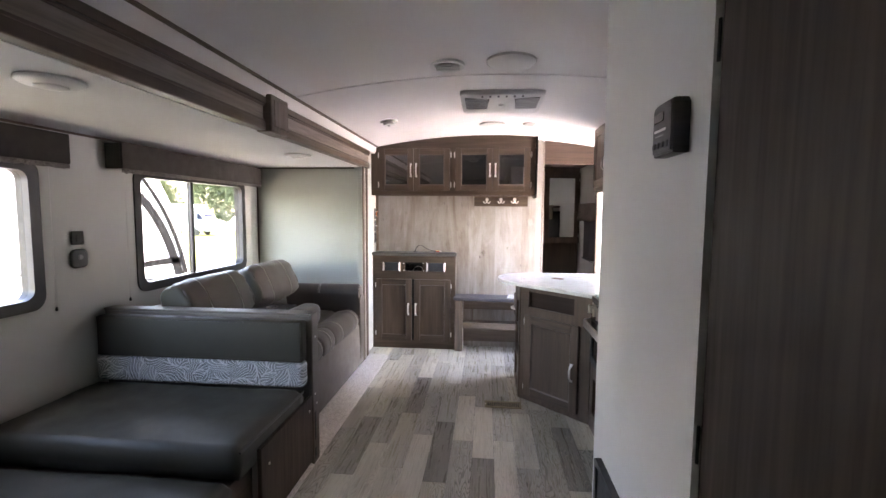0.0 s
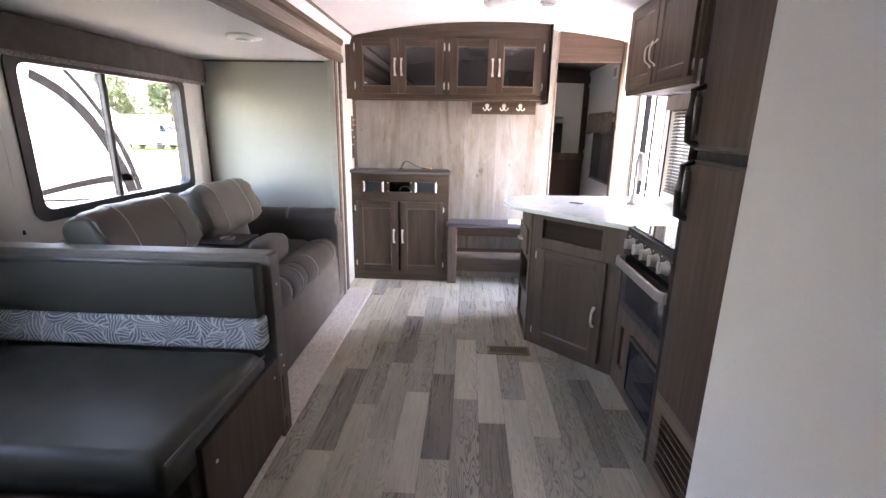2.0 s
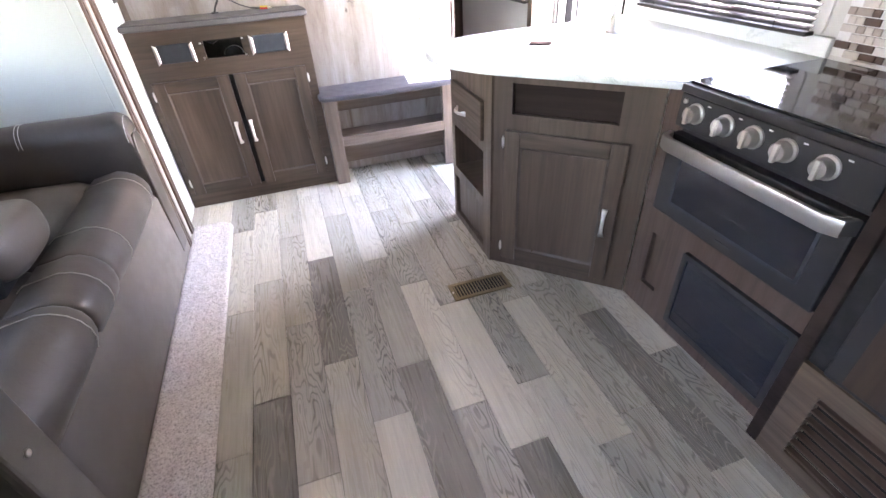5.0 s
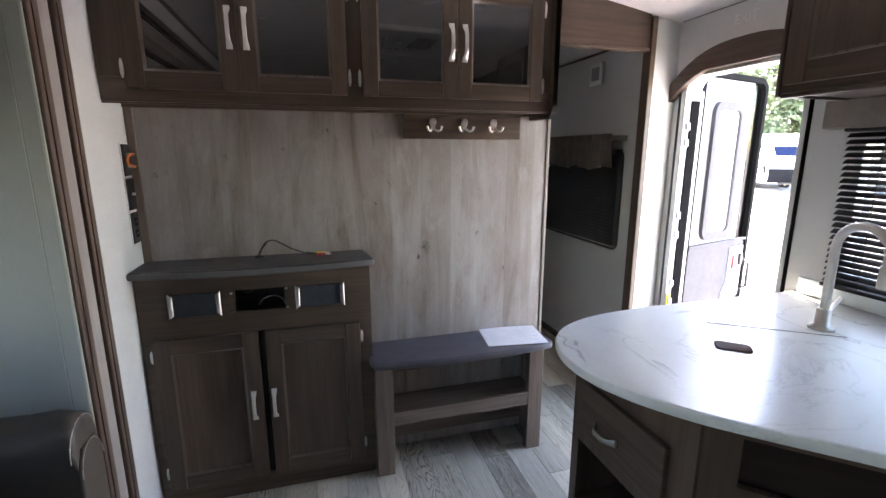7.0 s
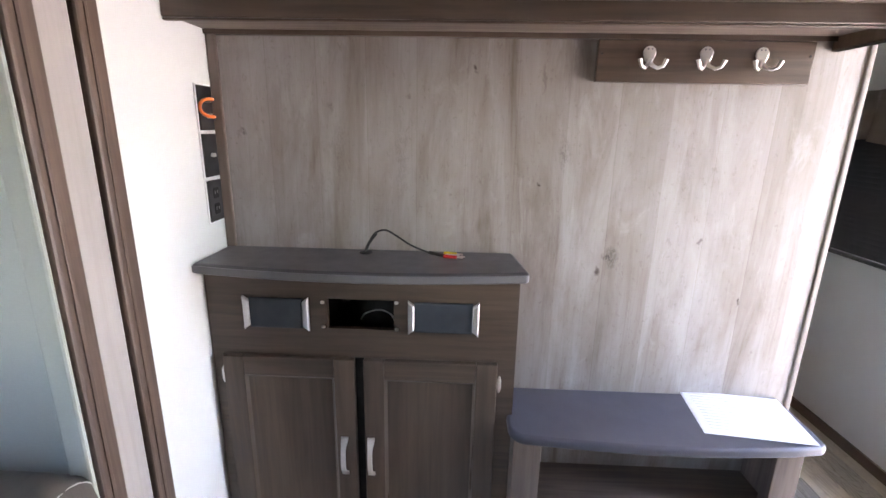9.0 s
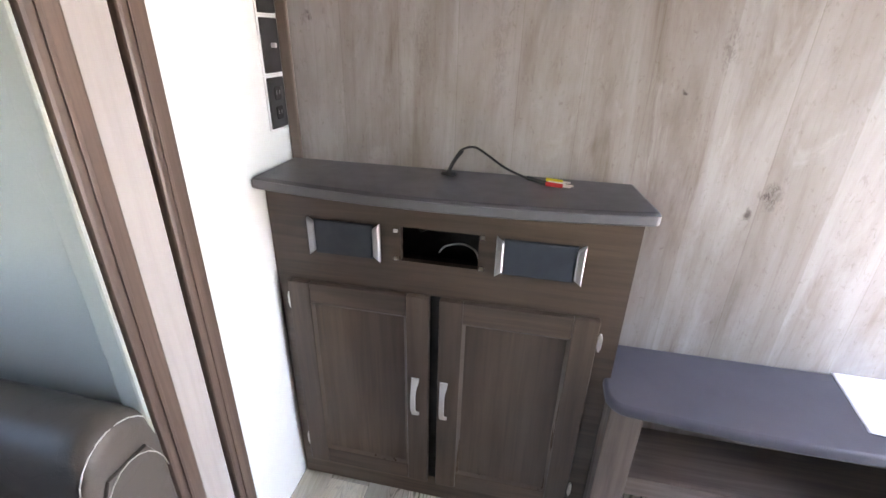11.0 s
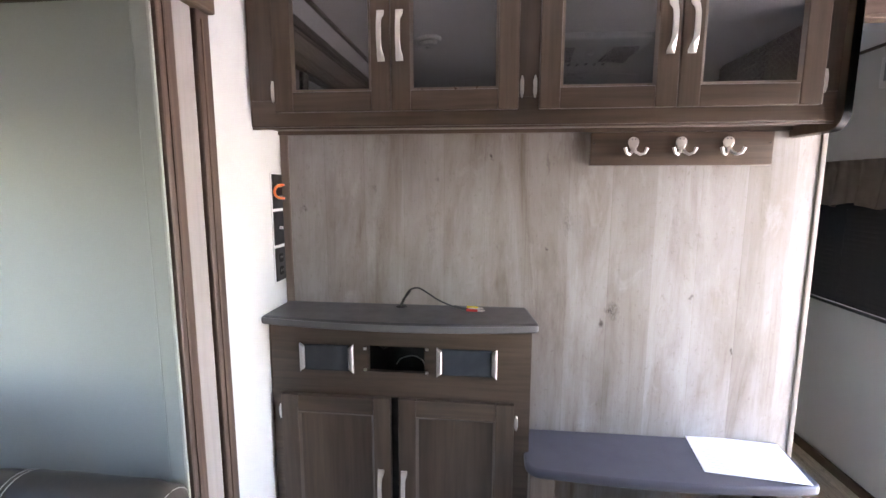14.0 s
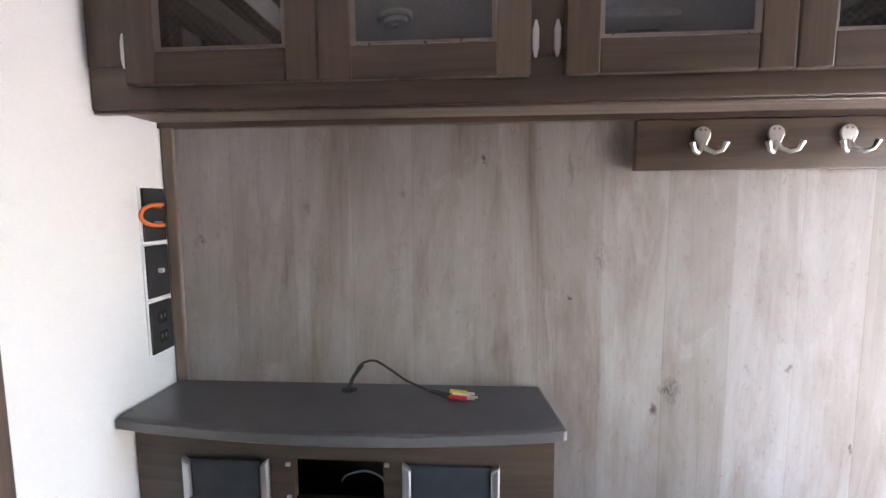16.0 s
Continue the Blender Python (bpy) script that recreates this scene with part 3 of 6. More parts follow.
def panel_door(parent, x0, x1, z0, z1, y, stile=0.055, thick=0.02, fill=None, name="door", label=""):
    """A frame-and-panel door whose back lies at y; fill: what its panel is made of."""
    f = y - thick
    door = part(name, box(x0, f, z0, x0 + stile, y, z1, 0.003), wood_z, parent, label)
    part("stile", box(x1 - stile, f, z0, x1, y, z1, 0.003), wood_z, door)
    for c, d in ((z0, z0 + stile), (z1 - stile, z1)):
        part("rail", box(x0 + stile, f + 0.001, c, x1 - stile, y, d, 0.003), wood_x, door)
    part("panel" if fill is None else "glass_panel", box(x0 + stile - 0.004, f + 0.009, z0 + stile - 0.004, x1 - stile + 0.004, y - 0.002, z1 - stile + 0.004), fill or wood_z, door, "" if fill is None else "dark smoked lattice glass")
    bead = ring_frame([(x0 + stile, z0 + stile), (x1 - stile, z0 + stile), (x1 - stile, z1 - stile), (x0 + stile, z1 - stile)],
                      [(x0 + stile + 0.008, z0 + stile + 0.008), (x1 - stile - 0.008, z0 + stile + 0.008), (x1 - stile - 0.008, z1 - stile - 0.008), (x0 + stile + 0.008, z1 - stile - 0.008)], f + 0.0015, f + 0.0095, "y")
    for v in bead.verts:
        if x0 + stile + 0.003 < v.co.x < x1 - stile - 0.003:
            v.co.y = f + 0.0088
    part("bead", bead, bead_wood, door)
    return door


# ---- the room ----
def ceil_z(x):
    """The underside of the arched ceiling."""
    return 2.16 - 0.085 * (x - 0.2) ** 2


LEFT, RIGHT, BACK, FAR, PANEL = -0.975, 1.45, -1.3, 7.1, 4.85
SLIDE_X, SLIDE_END, SLIDE_TOP = -1.98, 4.28, 1.815

# floor slab under the planks
floor = structure("floor", box(LEFT - 1.1, BACK, -0.1, RIGHT, FAR, -0.005), dark_void, "grey-brown wood-look vinyl plank floor")

# right wall with the entry door, kitchen window and bedroom window
DOOR_Y, KWIN, BWIN = (4.17, 4.80), (3.15, 3.99, 0.96, 1.48), (5.23, 5.97, 0.85, 1.4)
wall = holed(BACK, FAR, 0, 2.2, 0, 0.06, [(DOOR_Y[0], DOOR_Y[1], -0.01, 1.79), KWIN, BWIN])
structure("wall_east", turned(wall, Matrix(((0, 1, 0, RIGHT), (1, 0, 0, 0), (0, 0, 1, 0), (0, 0, 0, 1)))), white_wall, "white textured vinyl side wall")
structure("wall_south", box(LEFT - 0.06, BACK - 0.06, 0, RIGHT + 0.06, BACK, 2.2), white_wall, "white end wall")
structure("wall_north", box(LEFT - 0.06, FAR, 0, RIGHT + 0.06, FAR + 0.06, 2.2), white_wall, "white bedroom end wall")
structure("wall_west_1", box(LEFT - 0.06, 4.37, 0, LEFT, FAR, 2.2), white_wall, "white textured vinyl side wall")
structure("wall_west_2", box(LEFT - 0.06, BACK, 0, LEFT, 0.30, 2.2), white_wall, "white side wall")
structure("wall_west_header", box(LEFT - 0.06, 0.30, SLIDE_TOP + 0.02, LEFT, 4.37, 2.2), white_wall, "white wall strip over the slide-out")

# arched ceiling as one sheet with thickness
bm = bmesh.new()
xs = [LEFT - 0.06 + (RIGHT + 0.12 - LEFT) * i / 28 for i in range(29)]
prism([(x, ceil_z(x)) for x in xs] + [(x, ceil_z(x) + 0.05) for x in reversed(xs)], BACK - 0.06, FAR + 0.06, "y", 0, 2, bm)
structure("ceiling", bm, white_ceiling, "white arched vinyl ceiling")
structure("roof", box(-2.2, BACK - 0.1, 2.3, RIGHT + 0.1, FAR + 0.1, 2.34), grey_plastic)
for y in (2.69, 0.2, 5.2):
    xs2 = [LEFT + 0.02 + (RIGHT - 0.04 - LEFT) * i / 24 for i in range(25)]
    bm = prism([(x, ceil_z(x) - 0.004) for x in xs2] + [(x, ceil_z(x) + 0.002) for x in reversed(xs2)], y - 0.009, y + 0.009, "y")
    structure("ceiling_trim", bm, white_ceiling)

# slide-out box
structure("slide_wall_north", box(SLIDE_X, SLIDE_END, 0, LEFT - 0.005, SLIDE_END + 0.05, SLIDE_TOP), slide_white_dimmed, "slide-out end wall in toned-down white vinyl")
structure("slide_wall_south", box(SLIDE_X, 0.25, 0, LEFT - 0.005, 0.30, SLIDE_TOP), slide_white_dimmed)
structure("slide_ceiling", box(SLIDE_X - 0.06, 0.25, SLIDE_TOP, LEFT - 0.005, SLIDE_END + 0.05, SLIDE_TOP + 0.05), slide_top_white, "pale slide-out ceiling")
structure("slide_floor", box(SLIDE_X, 0.30, -0.004, LEFT - 0.03, SLIDE_END, 0.008), carpet_mat)
W1, W2 = (2.78, 4.01, 0.92, 1.64), (0.86, 2.12, 0.95, 1.62)
wall = holed(0.25, SLIDE_END + 0.05, 0, SLIDE_TOP, 0, 0.05, [W1, W2])
structure("slide_wall_west", turned(wall, Matrix(((0, 1, 0, SLIDE_X - 0.05), (1, 0, 0, 0), (0, 0, 1, 0), (0, 0, 0, 1)))), white_wall, "white slide-out side wall")
structure("slide_corner_trim", box(SLIDE_X, SLIDE_END - 0.012, 0, SLIDE_X + 0.012, SLIDE_END - 0.001, SLIDE_TOP, 0.002), trim_z)
structure("slide_top_trim", box(SLIDE_X + 0.012, SLIDE_END - 0.012, SLIDE_TOP - 0.013, LEFT - 0.06, SLIDE_END - 0.001, SLIDE_TOP - 0.001, 0.002), trim_x)
structure("slide_side_trim", box(SLIDE_X, 0.3, SLIDE_TOP - 0.013, SLIDE_X + 0.012, SLIDE_END - 0.013, SLIDE_TOP - 0.001, 0.002), trim_y)

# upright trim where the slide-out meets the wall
T = [("trim_inner", 4.245, 4.30, -1.0, -0.945, trim_z), ("trim_lip", 4.235, 4.2445, -0.998, -0.952, slide_white_dimmed), ("trim_strip", 4.30, 4.380, -1.0, -0.957, grey_strip), ("trim_outer", 4.386, 4.44, -1.0, -0.95, trim_z)]
for nm, y0, y1, x0, x1, mt in T:
    structure(nm, box(x0, y0, 0.0, x1, y1, 1.84, 0.006), mt)
structure("trim_groove", box(-0.974, 4.3802, 0, -0.968, 4.3858, 1.84), dark_void)
for y0, y1, x in ((4.262, 4.27, -0.9447), (4.402, 4.409, -0.9497)):
    structure("trim_bead", box(x, y0, 0.012, x + 0.003, y1, 1.8, 0.0012), trim_z)

# beam over the slide-out
structure("beam_lower", box(-1.0, 0.30, 1.818, -0.932, 4.44, 1.862, 0.006), wood_y, "brown wood slide-out fascia")
structure("beam_panel", box(-0.99, 0.30, 1.8625, -0.945, 4.44, 1.95), taupe_y)
structure("beam_bead", box(-0.9445, 0.30, 1.862, -0.937, 4.44, 1.874, 0.003), trim_y)
structure("beam_bead_upper", box(-0.9445, 0.30, 1.938, -0.937, 4.44, 1.9502, 0.003), trim_y)
structure("beam_upper", box(-1.0, 0.30, 1.9505, -0.928, 4.44, 1.985, 0.006), wood_y)
structure("beam_cove", prism([(-0.974, 1.9855), (-0.93, 1.9855), (-0.918, 2.02), (-0.912, ceil_z(-0.912) - 0.001), (-0.974, ceil_z(-0.974) - 0.001)], 0.30, 4.64, "y"), white_ceiling)
structure("beam_top_trim", box(-0.9115, 0.30, ceil_z(-0.91) - 0.013, -0.897, 4.64, ceil_z(-0.9) - 0.001, 0.002), wood_y)
structure("beam_block", box(-0.99, 2.38, 1.812, -0.9, 2.58, 2.0, 0.008), wood_z)
structure("beam_block_panel", box(-0.8995, 2.405, 1.84, -0.894, 2.555, 1.975, 0.004), trim_z)

# panelled partition, header and post
structure("wall_panel", box(LEFT, PANEL, 0, 0.745, PANEL + 0.035, 2.17), panel_mat, "whitewashed wood-print wall panel")
structure("panel_corner_trim", box(LEFT + 0.001, PANEL - 0.012, 0, LEFT + 0.03, PANEL - 0.0005, 1.6, 0.005), bench_z)
structure("panel_end_trim", box(0.7455, PANEL - 0.006, 0, 0.762, PANEL + 0.041, 2.12, 0.004), taupe_z)
structure("panel_top_right", box(0.672, PANEL - 0.004, 1.9, 0.745, PANEL - 0.0005, 2.13), panel_mat)
xs3 = [0.7625 + (1.283 - 0.7625) * i / 10 for i in range(11)]
structure("header", prism([(0.7625, 1.9), (1.283, 1.9)] + [(x, ceil_z(x) - 0.001) for x in reversed(xs3)], 4.86, 4.89, "y"), trim_x, "brown wood header over the bedroom doorway")
structure("header_edge", box(0.7625, 4.852, 1.893, 1.283, 4.9, 1.906, 0.003), wood_x)
structure("doorway_post", box(1.2835, 4.845, 0, 1.312, 4.905, 2.05, 0.005), wood_z)
structure("wall_stub", box(1.3125, 4.85, 0, RIGHT - 0.001, 4.89, 2.04), white_wall)
structure("wall_top_trim", box(RIGHT - 0.012, 2.6, 2.028, RIGHT - 0.001, 4.84, 2.042, 0.003), wood_y)
structure("wall_top_trim_bedroom", box(RIGHT - 0.012, 4.9, 2.01, RIGHT - 0.001, 6.9, 2.024, 0.003), wood_y)
structure("baseboard", box(RIGHT - 0.014, 4.9, 0, RIGHT - 0.001, 6.9, 0.05, 0.003), wood_y)

# partition beside the entrance of the walk, with a dark door
structure("partition", box(0.565, 0.95, 0, 0.625, 1.66, 2.15), white_wall, "plain white partition wall")
structure("partition_return", box(0.6255, 1.62, 0, RIGHT, 1.66, 2.15), white_wall)
structure("partition_south", box(0.57, BACK, 0, 0.63, -0.02, 2.15), white_wall)
structure("partition_head", box(0.57, -0.02, 2.0, 0.63, 0.95, 2.15), white_wall)


# ---- windows and entry door ----
def window(name, y0, y1, z0, z1, x_in, x_out, splits, label, r=0.07, rim=None):
    """A black-framed window in a side wall, inner face at x_in."""
    w = tagged(new(name), label, "window", "", "structure")
    a, b = min(x_in, x_out), max(x_in, x_out)
    part("window_frame", ring_frame(rounded(y0 - 0.03, z0 - 0.03, y1 + 0.03, z1 + 0.03, r), rounded(y0 + 0.025, z0 + 0.025, y1 - 0.025, z1 - 0.025, r - 0.02), a - 0.01, b + 0.01, "x"), rim or black_metal, w)
    for s in splits:
        part("mullion", box(a + 0.008, s - 0.016, z0 + 0.02, b - 0.008, s + 0.016, z1 - 0.02, 0.004), black_metal, w)
    edges = [y0 + 0.012, *splits, y1 - 0.012]
    for c, d in zip(edges, edges[1:]):
        p = part("pane", box((a + b) / 2 - 0.002, c, z0 + 0.012, (a + b) / 2 + 0.002, d, z1 - 0.012), glass, w)
        p.visible_shadow = False
    return w


window("window_1", *W1, SLIDE_X, SLIDE_X - 0.05, [3.33], "black-framed sliding window beside the sofa")
window("window_2", *W2, SLIDE_X, SLIDE_X - 0.05, [1.2], "black-framed window beside the dinette")
window("window_3", *KWIN, RIGHT, RIGHT + 0.06, [3.56], "white-framed kitchen window behind open blinds", 0.05, white_plastic)
window("window_4", *BWIN, RIGHT, RIGHT + 0.06, [5.6], "black-framed bedroom window behind closed blinds", 0.05)

# entry door, swung open outwards, and its frame
door_black = plain("matte_black_gasket", (0.006, 0.006, 0.006), rough=0.9, spec=0.05)
frame_ob = tagged(new("door_frame"), "pale aluminium entry door frame", "door frame", "", "structure")
fo = [(DOOR_Y[0] - 0.001, -0.02), (DOOR_Y[1] + 0.001, -0.02)] + arc(DOOR_Y[1] + 0.001 - 0.09, 1.791 - 0.09, 0.09, 0, 90, 6) + arc(DOOR_Y[0] + 0.09 - 0.001, 1.791 - 0.09, 0.09, 90, 180, 6)
fi = [(DOOR_Y[0] + 0.025, 0.005), (DOOR_Y[1] - 0.03, 0.005)] + arc(DOOR_Y[1] - 0.03 - 0.07, 1.765 - 0.07, 0.07, 0, 90, 6) + arc(DOOR_Y[0] + 0.025 + 0.07, 1.765 - 0.07, 0.07, 90, 180, 6)
part("jamb", ring_frame(fo, fi, RIGHT - 0.003, RIGHT + 0.085, "x"), white_plastic, frame_ob)
part("weather_strip", box(RIGHT + 0.03, DOOR_Y[1] - 0.036, 0.03, RIGHT + 0.08, DOOR_Y[1] - 0.0305, 1.66, 0.002), door_black, frame_ob)
part("near_edge_strip", box(RIGHT - 0.006, DOOR_Y[0] - 0.012, 0.0, RIGHT - 0.0005, DOOR_Y[0] + 0.003, 1.78, 0.002), door_black, frame_ob)
part("far_edge_strip", box(RIGHT - 0.008, DOOR_Y[1] + 0.002, 0.0, RIGHT - 0.0005, DOOR_Y[1] + 0.012, 1.7, 0.002), black_plastic, frame_ob)
for z in (0.62, 0.72, 0.98, 1.08, 1.44, 1.52):
    part("latch_bracket", box(RIGHT + 0.008, DOOR_Y[1] - 0.046, z, RIGHT + 0.026, DOOR_Y[1] - 0.0305, z + 0.035, 0.003), steel, frame_ob)
part("yellow_tag", box(RIGHT - 0.001, DOOR_Y[1] - 0.037, 0.5, RIGHT + 0.022, DOOR_Y[1] - 0.0306, 0.68, 0.001), yellow, frame_ob)

# White skin and grey trim coloured darker, as though standing in shade.
door_skin = plain("shade_dimmed_door_skin", (0.24, 0.24, 0.24), (0.21, 0.21, 0.21), 0.6, spec=0.2)
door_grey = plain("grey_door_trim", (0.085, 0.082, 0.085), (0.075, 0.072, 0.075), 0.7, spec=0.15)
leaf = thing("entry_door", RIGHT + 0.085, 4.79, 0.105, 15, "white entry door with a window, swung open outwards", "door")
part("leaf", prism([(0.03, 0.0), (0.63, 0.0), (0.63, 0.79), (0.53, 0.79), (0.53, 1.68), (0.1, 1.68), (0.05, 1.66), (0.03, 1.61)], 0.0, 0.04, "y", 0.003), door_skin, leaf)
clear = part("screen_pane", box(0.532, 0.01, 0.792, 0.632, 0.014, 1.68), glass, leaf, "clear screen strip")
clear.visible_shadow = False
part("edge_band", ring_frame(rounded(0.0, -0.03, 0.66, 1.71, 0.08), rounded(0.05, 0.0, 0.632, 1.682, 0.05), -0.012, 0.05, "y"), door_black, leaf)
part("hinge_channel", box(0.0, -0.02, 0.02, 0.022, -0.0125, 1.6, 0.003), steel, leaf)
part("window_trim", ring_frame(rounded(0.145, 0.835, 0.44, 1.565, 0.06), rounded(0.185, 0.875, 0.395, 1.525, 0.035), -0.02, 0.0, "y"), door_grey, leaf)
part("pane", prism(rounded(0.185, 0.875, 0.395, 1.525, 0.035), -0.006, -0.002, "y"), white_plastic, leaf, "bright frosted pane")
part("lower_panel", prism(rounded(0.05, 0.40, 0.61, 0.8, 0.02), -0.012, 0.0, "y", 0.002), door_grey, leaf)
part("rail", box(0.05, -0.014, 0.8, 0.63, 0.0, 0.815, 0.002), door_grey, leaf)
part("latch_box", prism([(0.42, 0.42), (0.6, 0.47), (0.6, 0.77), (0.46, 0.77), (0.46, 0.56), (0.42, 0.5)], -0.02, -0.0125, "y", 0.003), white_plastic, leaf)
part("red_latch", box(0.485, -0.03, 0.64, 0.505, -0.0205, 0.72, 0.003), red, leaf)
part("latch_lever", box(0.53, -0.045, 0.66, 0.56, -0.03, 0.73, 0.004), black_plastic, leaf)
part("grab_handle", tube([(0.62, -0.01, 0.5), (0.62, -0.05, 0.52), (0.62, -0.05, 0.66), (0.62, -0.01, 0.68)], 0.009), black_plastic, leaf)

# curved brown valance over the entry door
xsv = [4.10 + 0.80 * i / 16 for i in range(17)]


def crown(y):
    s = (y - 4.46) / 0.42
    return 1.885 - 0.17 * abs(s) ** 2.6


top = [(y, crown(y)) for y in xsv]
bot = [(y, min(crown(y) - 0.085, 1.78)) for y in xsv]
structure("door_valance", prism(bot + top[::-1], RIGHT - 0.035, RIGHT - 0.0005, "x", 0.004), trim_y, "curved brown wood valance over the entry door")
sign = thing("exit_sign", RIGHT - 0.002, 4.49, 1.945, -90, "small clear exit lettering stuck above the door", "sign")
fc = bpy.data.curves.new("exit", "FONT")
fc.body, fc.size, fc.extrude, fc.align_x = "EXIT", 0.055, 0.001, "CENTER"
txt = new("exit_text", fc)
bpy.context.view_layer.update()
me = bpy.data.meshes.new_from_object(txt)
bpy.data.objects.remove(txt)
me.materials.append(white_plastic)
lt = new("lettering", me)
lt.parent, lt.matrix_basis = sign, pose(0, 0, 0, 90, 0, 0)


# ---- television cabinet, worktop, cable ----
cab = thing("tv_cabinet", 0, 0, 0, 0, "espresso wood cabinet with two doors and speakers", "cabinet")
X0, X1, F = LEFT + 0.002, -0.12, 4.70
part("side_panel", box(X0, F + 0.018, 0, X0 + 0.018, PANEL - 0.001, 0.96), wood_z, cab)
part("side_panel", box(X1 - 0.018, F + 0.018, 0, X1, PANEL - 0.001, 0.96), wood_z, cab)
# Back and shelf coloured near-black for the unlit inside.
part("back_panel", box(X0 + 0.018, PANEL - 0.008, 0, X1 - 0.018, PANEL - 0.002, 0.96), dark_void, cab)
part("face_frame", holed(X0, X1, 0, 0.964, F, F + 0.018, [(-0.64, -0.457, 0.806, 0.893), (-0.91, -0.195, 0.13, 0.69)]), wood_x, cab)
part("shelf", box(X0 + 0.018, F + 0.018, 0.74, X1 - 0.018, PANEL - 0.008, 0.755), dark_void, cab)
for a, b, hx, s in ((-0.936, -0.566, -0.6, -0.944), (-0.541, -0.17, -0.523, -0.162)):
    d = panel_door(cab, a, b, 0.085, 0.722, F - 0.001, 0.058)
    pull(d, hx, 0.414, 0.125, F - 0.021)
    for z in (0.655, 0.155):
        hinge(d, s, z, F - 0.001)
# Black strip puts the shade between the two doors.
part("door_gap_shade", box(-0.566, F - 0.002, 0.09, -0.541, F, 0.72), dark_void, cab)
for a, b in ((-0.868, -0.688), (-0.417, -0.226)):
    sp = part("speaker", prism([(a + 0.016, 0.806), (b - 0.016, 0.806), (b - 0.016, 0.894), (a + 0.016, 0.894)], F - 0.013, F - 0.0005, "y", 0.006, 2), blue_grey, cab, "blue-grey cloth speaker grille")
    for x in (a, b - 0.017):
        inner = a + 0.017 if x == a else b - 0.017
        outer = a if x == a else b
        part("speaker_trim", prism([(outer, 0.8), (inner, 0.814), (inner, 0.884), (outer, 0.897)] if x == a else [(inner, 0.814), (outer, 0.8), (outer, 0.897), (inner, 0.884)], F - 0.016, F - 0.001, "y", 0.003, 1), steel, sp, "silver side trim")
for x, z in ((-0.651, 0.883), (-0.651, 0.812), (-0.449, 0.888), (-0.449, 0.81)):
    part("clip", box(x - 0.005, F - 0.006, z - 0.004, x + 0.005, F, z + 0.004, 0.0015), nickel, cab)
part("wiring", tube(flow([(-0.56, 4.76, 0.81), (-0.54, 4.735, 0.84), (-0.5, 4.73, 0.853), (-0.47, 4.735, 0.838), (-0.462, 4.75, 0.81)]), 0.0022, 6), grey_plastic, cab)
part("wiring", tube([(-0.63, 4.76, 0.88), (-0.6, 4.74, 0.868), (-0.57, 4.75, 0.88)], 0.002, 6), black_plastic, cab)
front = [(X0 + (-0.104 - X0) * i / 14, 4.655 - 0.04 * math.sin(math.pi * i / 14) ** 0.9) for i in range(14)]
nose = arc(-0.104 - 0.012, 4.655 + 0.012, 0.012, -80, -20, 3)
poly = front + arc(-0.104 - 0.012, 4.655 + 0.012, 0.012, -80, 10, 4) + [(-0.128, PANEL - 0.001), (X0, PANEL - 0.001)]
wt = tagged(part("tv_worktop", prism(poly, 0.966, 0.996, "z", 0.009, 3), worktop_dark), "charcoal laminate top with a bowed front edge", "worktop")

part("edge_band", smooth(prism([(x, y - 0.0025) for x, y in front + nose] + [(x, y + 0.002) for x, y in (front + nose)[::-1]], 0.972, 0.99, "z")), worktop_edge, wt, "paler glossy edge band")
cable = thing("video_cable", -0.55, 4.80, 0.997, 0, "black video cable with red, white and yellow plugs", "cable")
part("grommet", lathe([(0.016, 0), (0.02, 0.002), (0.016, 0.006)], 16), black_plastic, cable)
curve = [(0, 0, 0), (0.006, 0, 0.02), (0.016, 0, 0.042), (0.03, 0.004, 0.06), (0.058, 0.002, 0.067), (0.09, -0.004, 0.052), (0.13, -0.014, 0.03), (0.182, -0.024, 0.012), (0.212, -0.03, 0.006)]
part("lead", tube(flow(curve), 0.0028, 7), black_plastic, cable)
for k in range(3):
    part("strand", tube(flow([(0.001 * k - 0.003, 0.003 * k - 0.003, 0.002), (0.01, 0.002 * k, 0.03), (0.03, 0.004, 0.057)]), 0.0042, 6), black_plastic, cable)
part("heat_shrink", tube([(0.182, -0.024, 0.013), (0.227, -0.034, 0.007)], 0.005, 8), black_plastic, cable)
for k, (c, dx) in enumerate(((red, 0.0), (white_plastic, 0.006), (yellow, 0.0))):
    y = -0.044 + 0.009 * k
    pl = part("plug", tube([(0.224 + dx, y + 0.003, 0.008 + 0.004 * (k == 2)), (0.26 + dx, y - 0.004, 0.008 + 0.004 * (k == 2))], [0.0052, 0.0046], 8), c, cable, ("red", "white", "yellow")[k] + " plug")
    part("plug_tip", tube([(0.26 + dx, y - 0.004, 0.008 + 0.004 * (k == 2)), (0.276 + dx, y - 0.007, 0.008 + 0.004 * (k == 2))], 0.0025, 6), nickel, pl)

# ---- low bench with shelf, and the paper on it ----
bench = thing("bench", 0, 0, 0, 0, "grey-brown wooden bench with a dark top and shelf", "bench")
bf = [(-0.085 + 0.755 * i / 12, 4.605 - 0.022 * math.sin(math.pi * i / 12)) for i in range(13)]
bp = arc(-0.085 + 0.0, 4.655, 0.05, 180, 262, 6) + bf[1:-1] + arc(0.675, 4.64, 0.03, -80, 0, 5) + [(0.712, PANEL - 0.001), (-0.117, PANEL - 0.001), (-0.135, 4.72)]
top_b = part("top", prism(bp, 0.527, 0.556, "z", 0.009, 3), bench_top, bench, "slate-grey laminate top with a rounded corner")
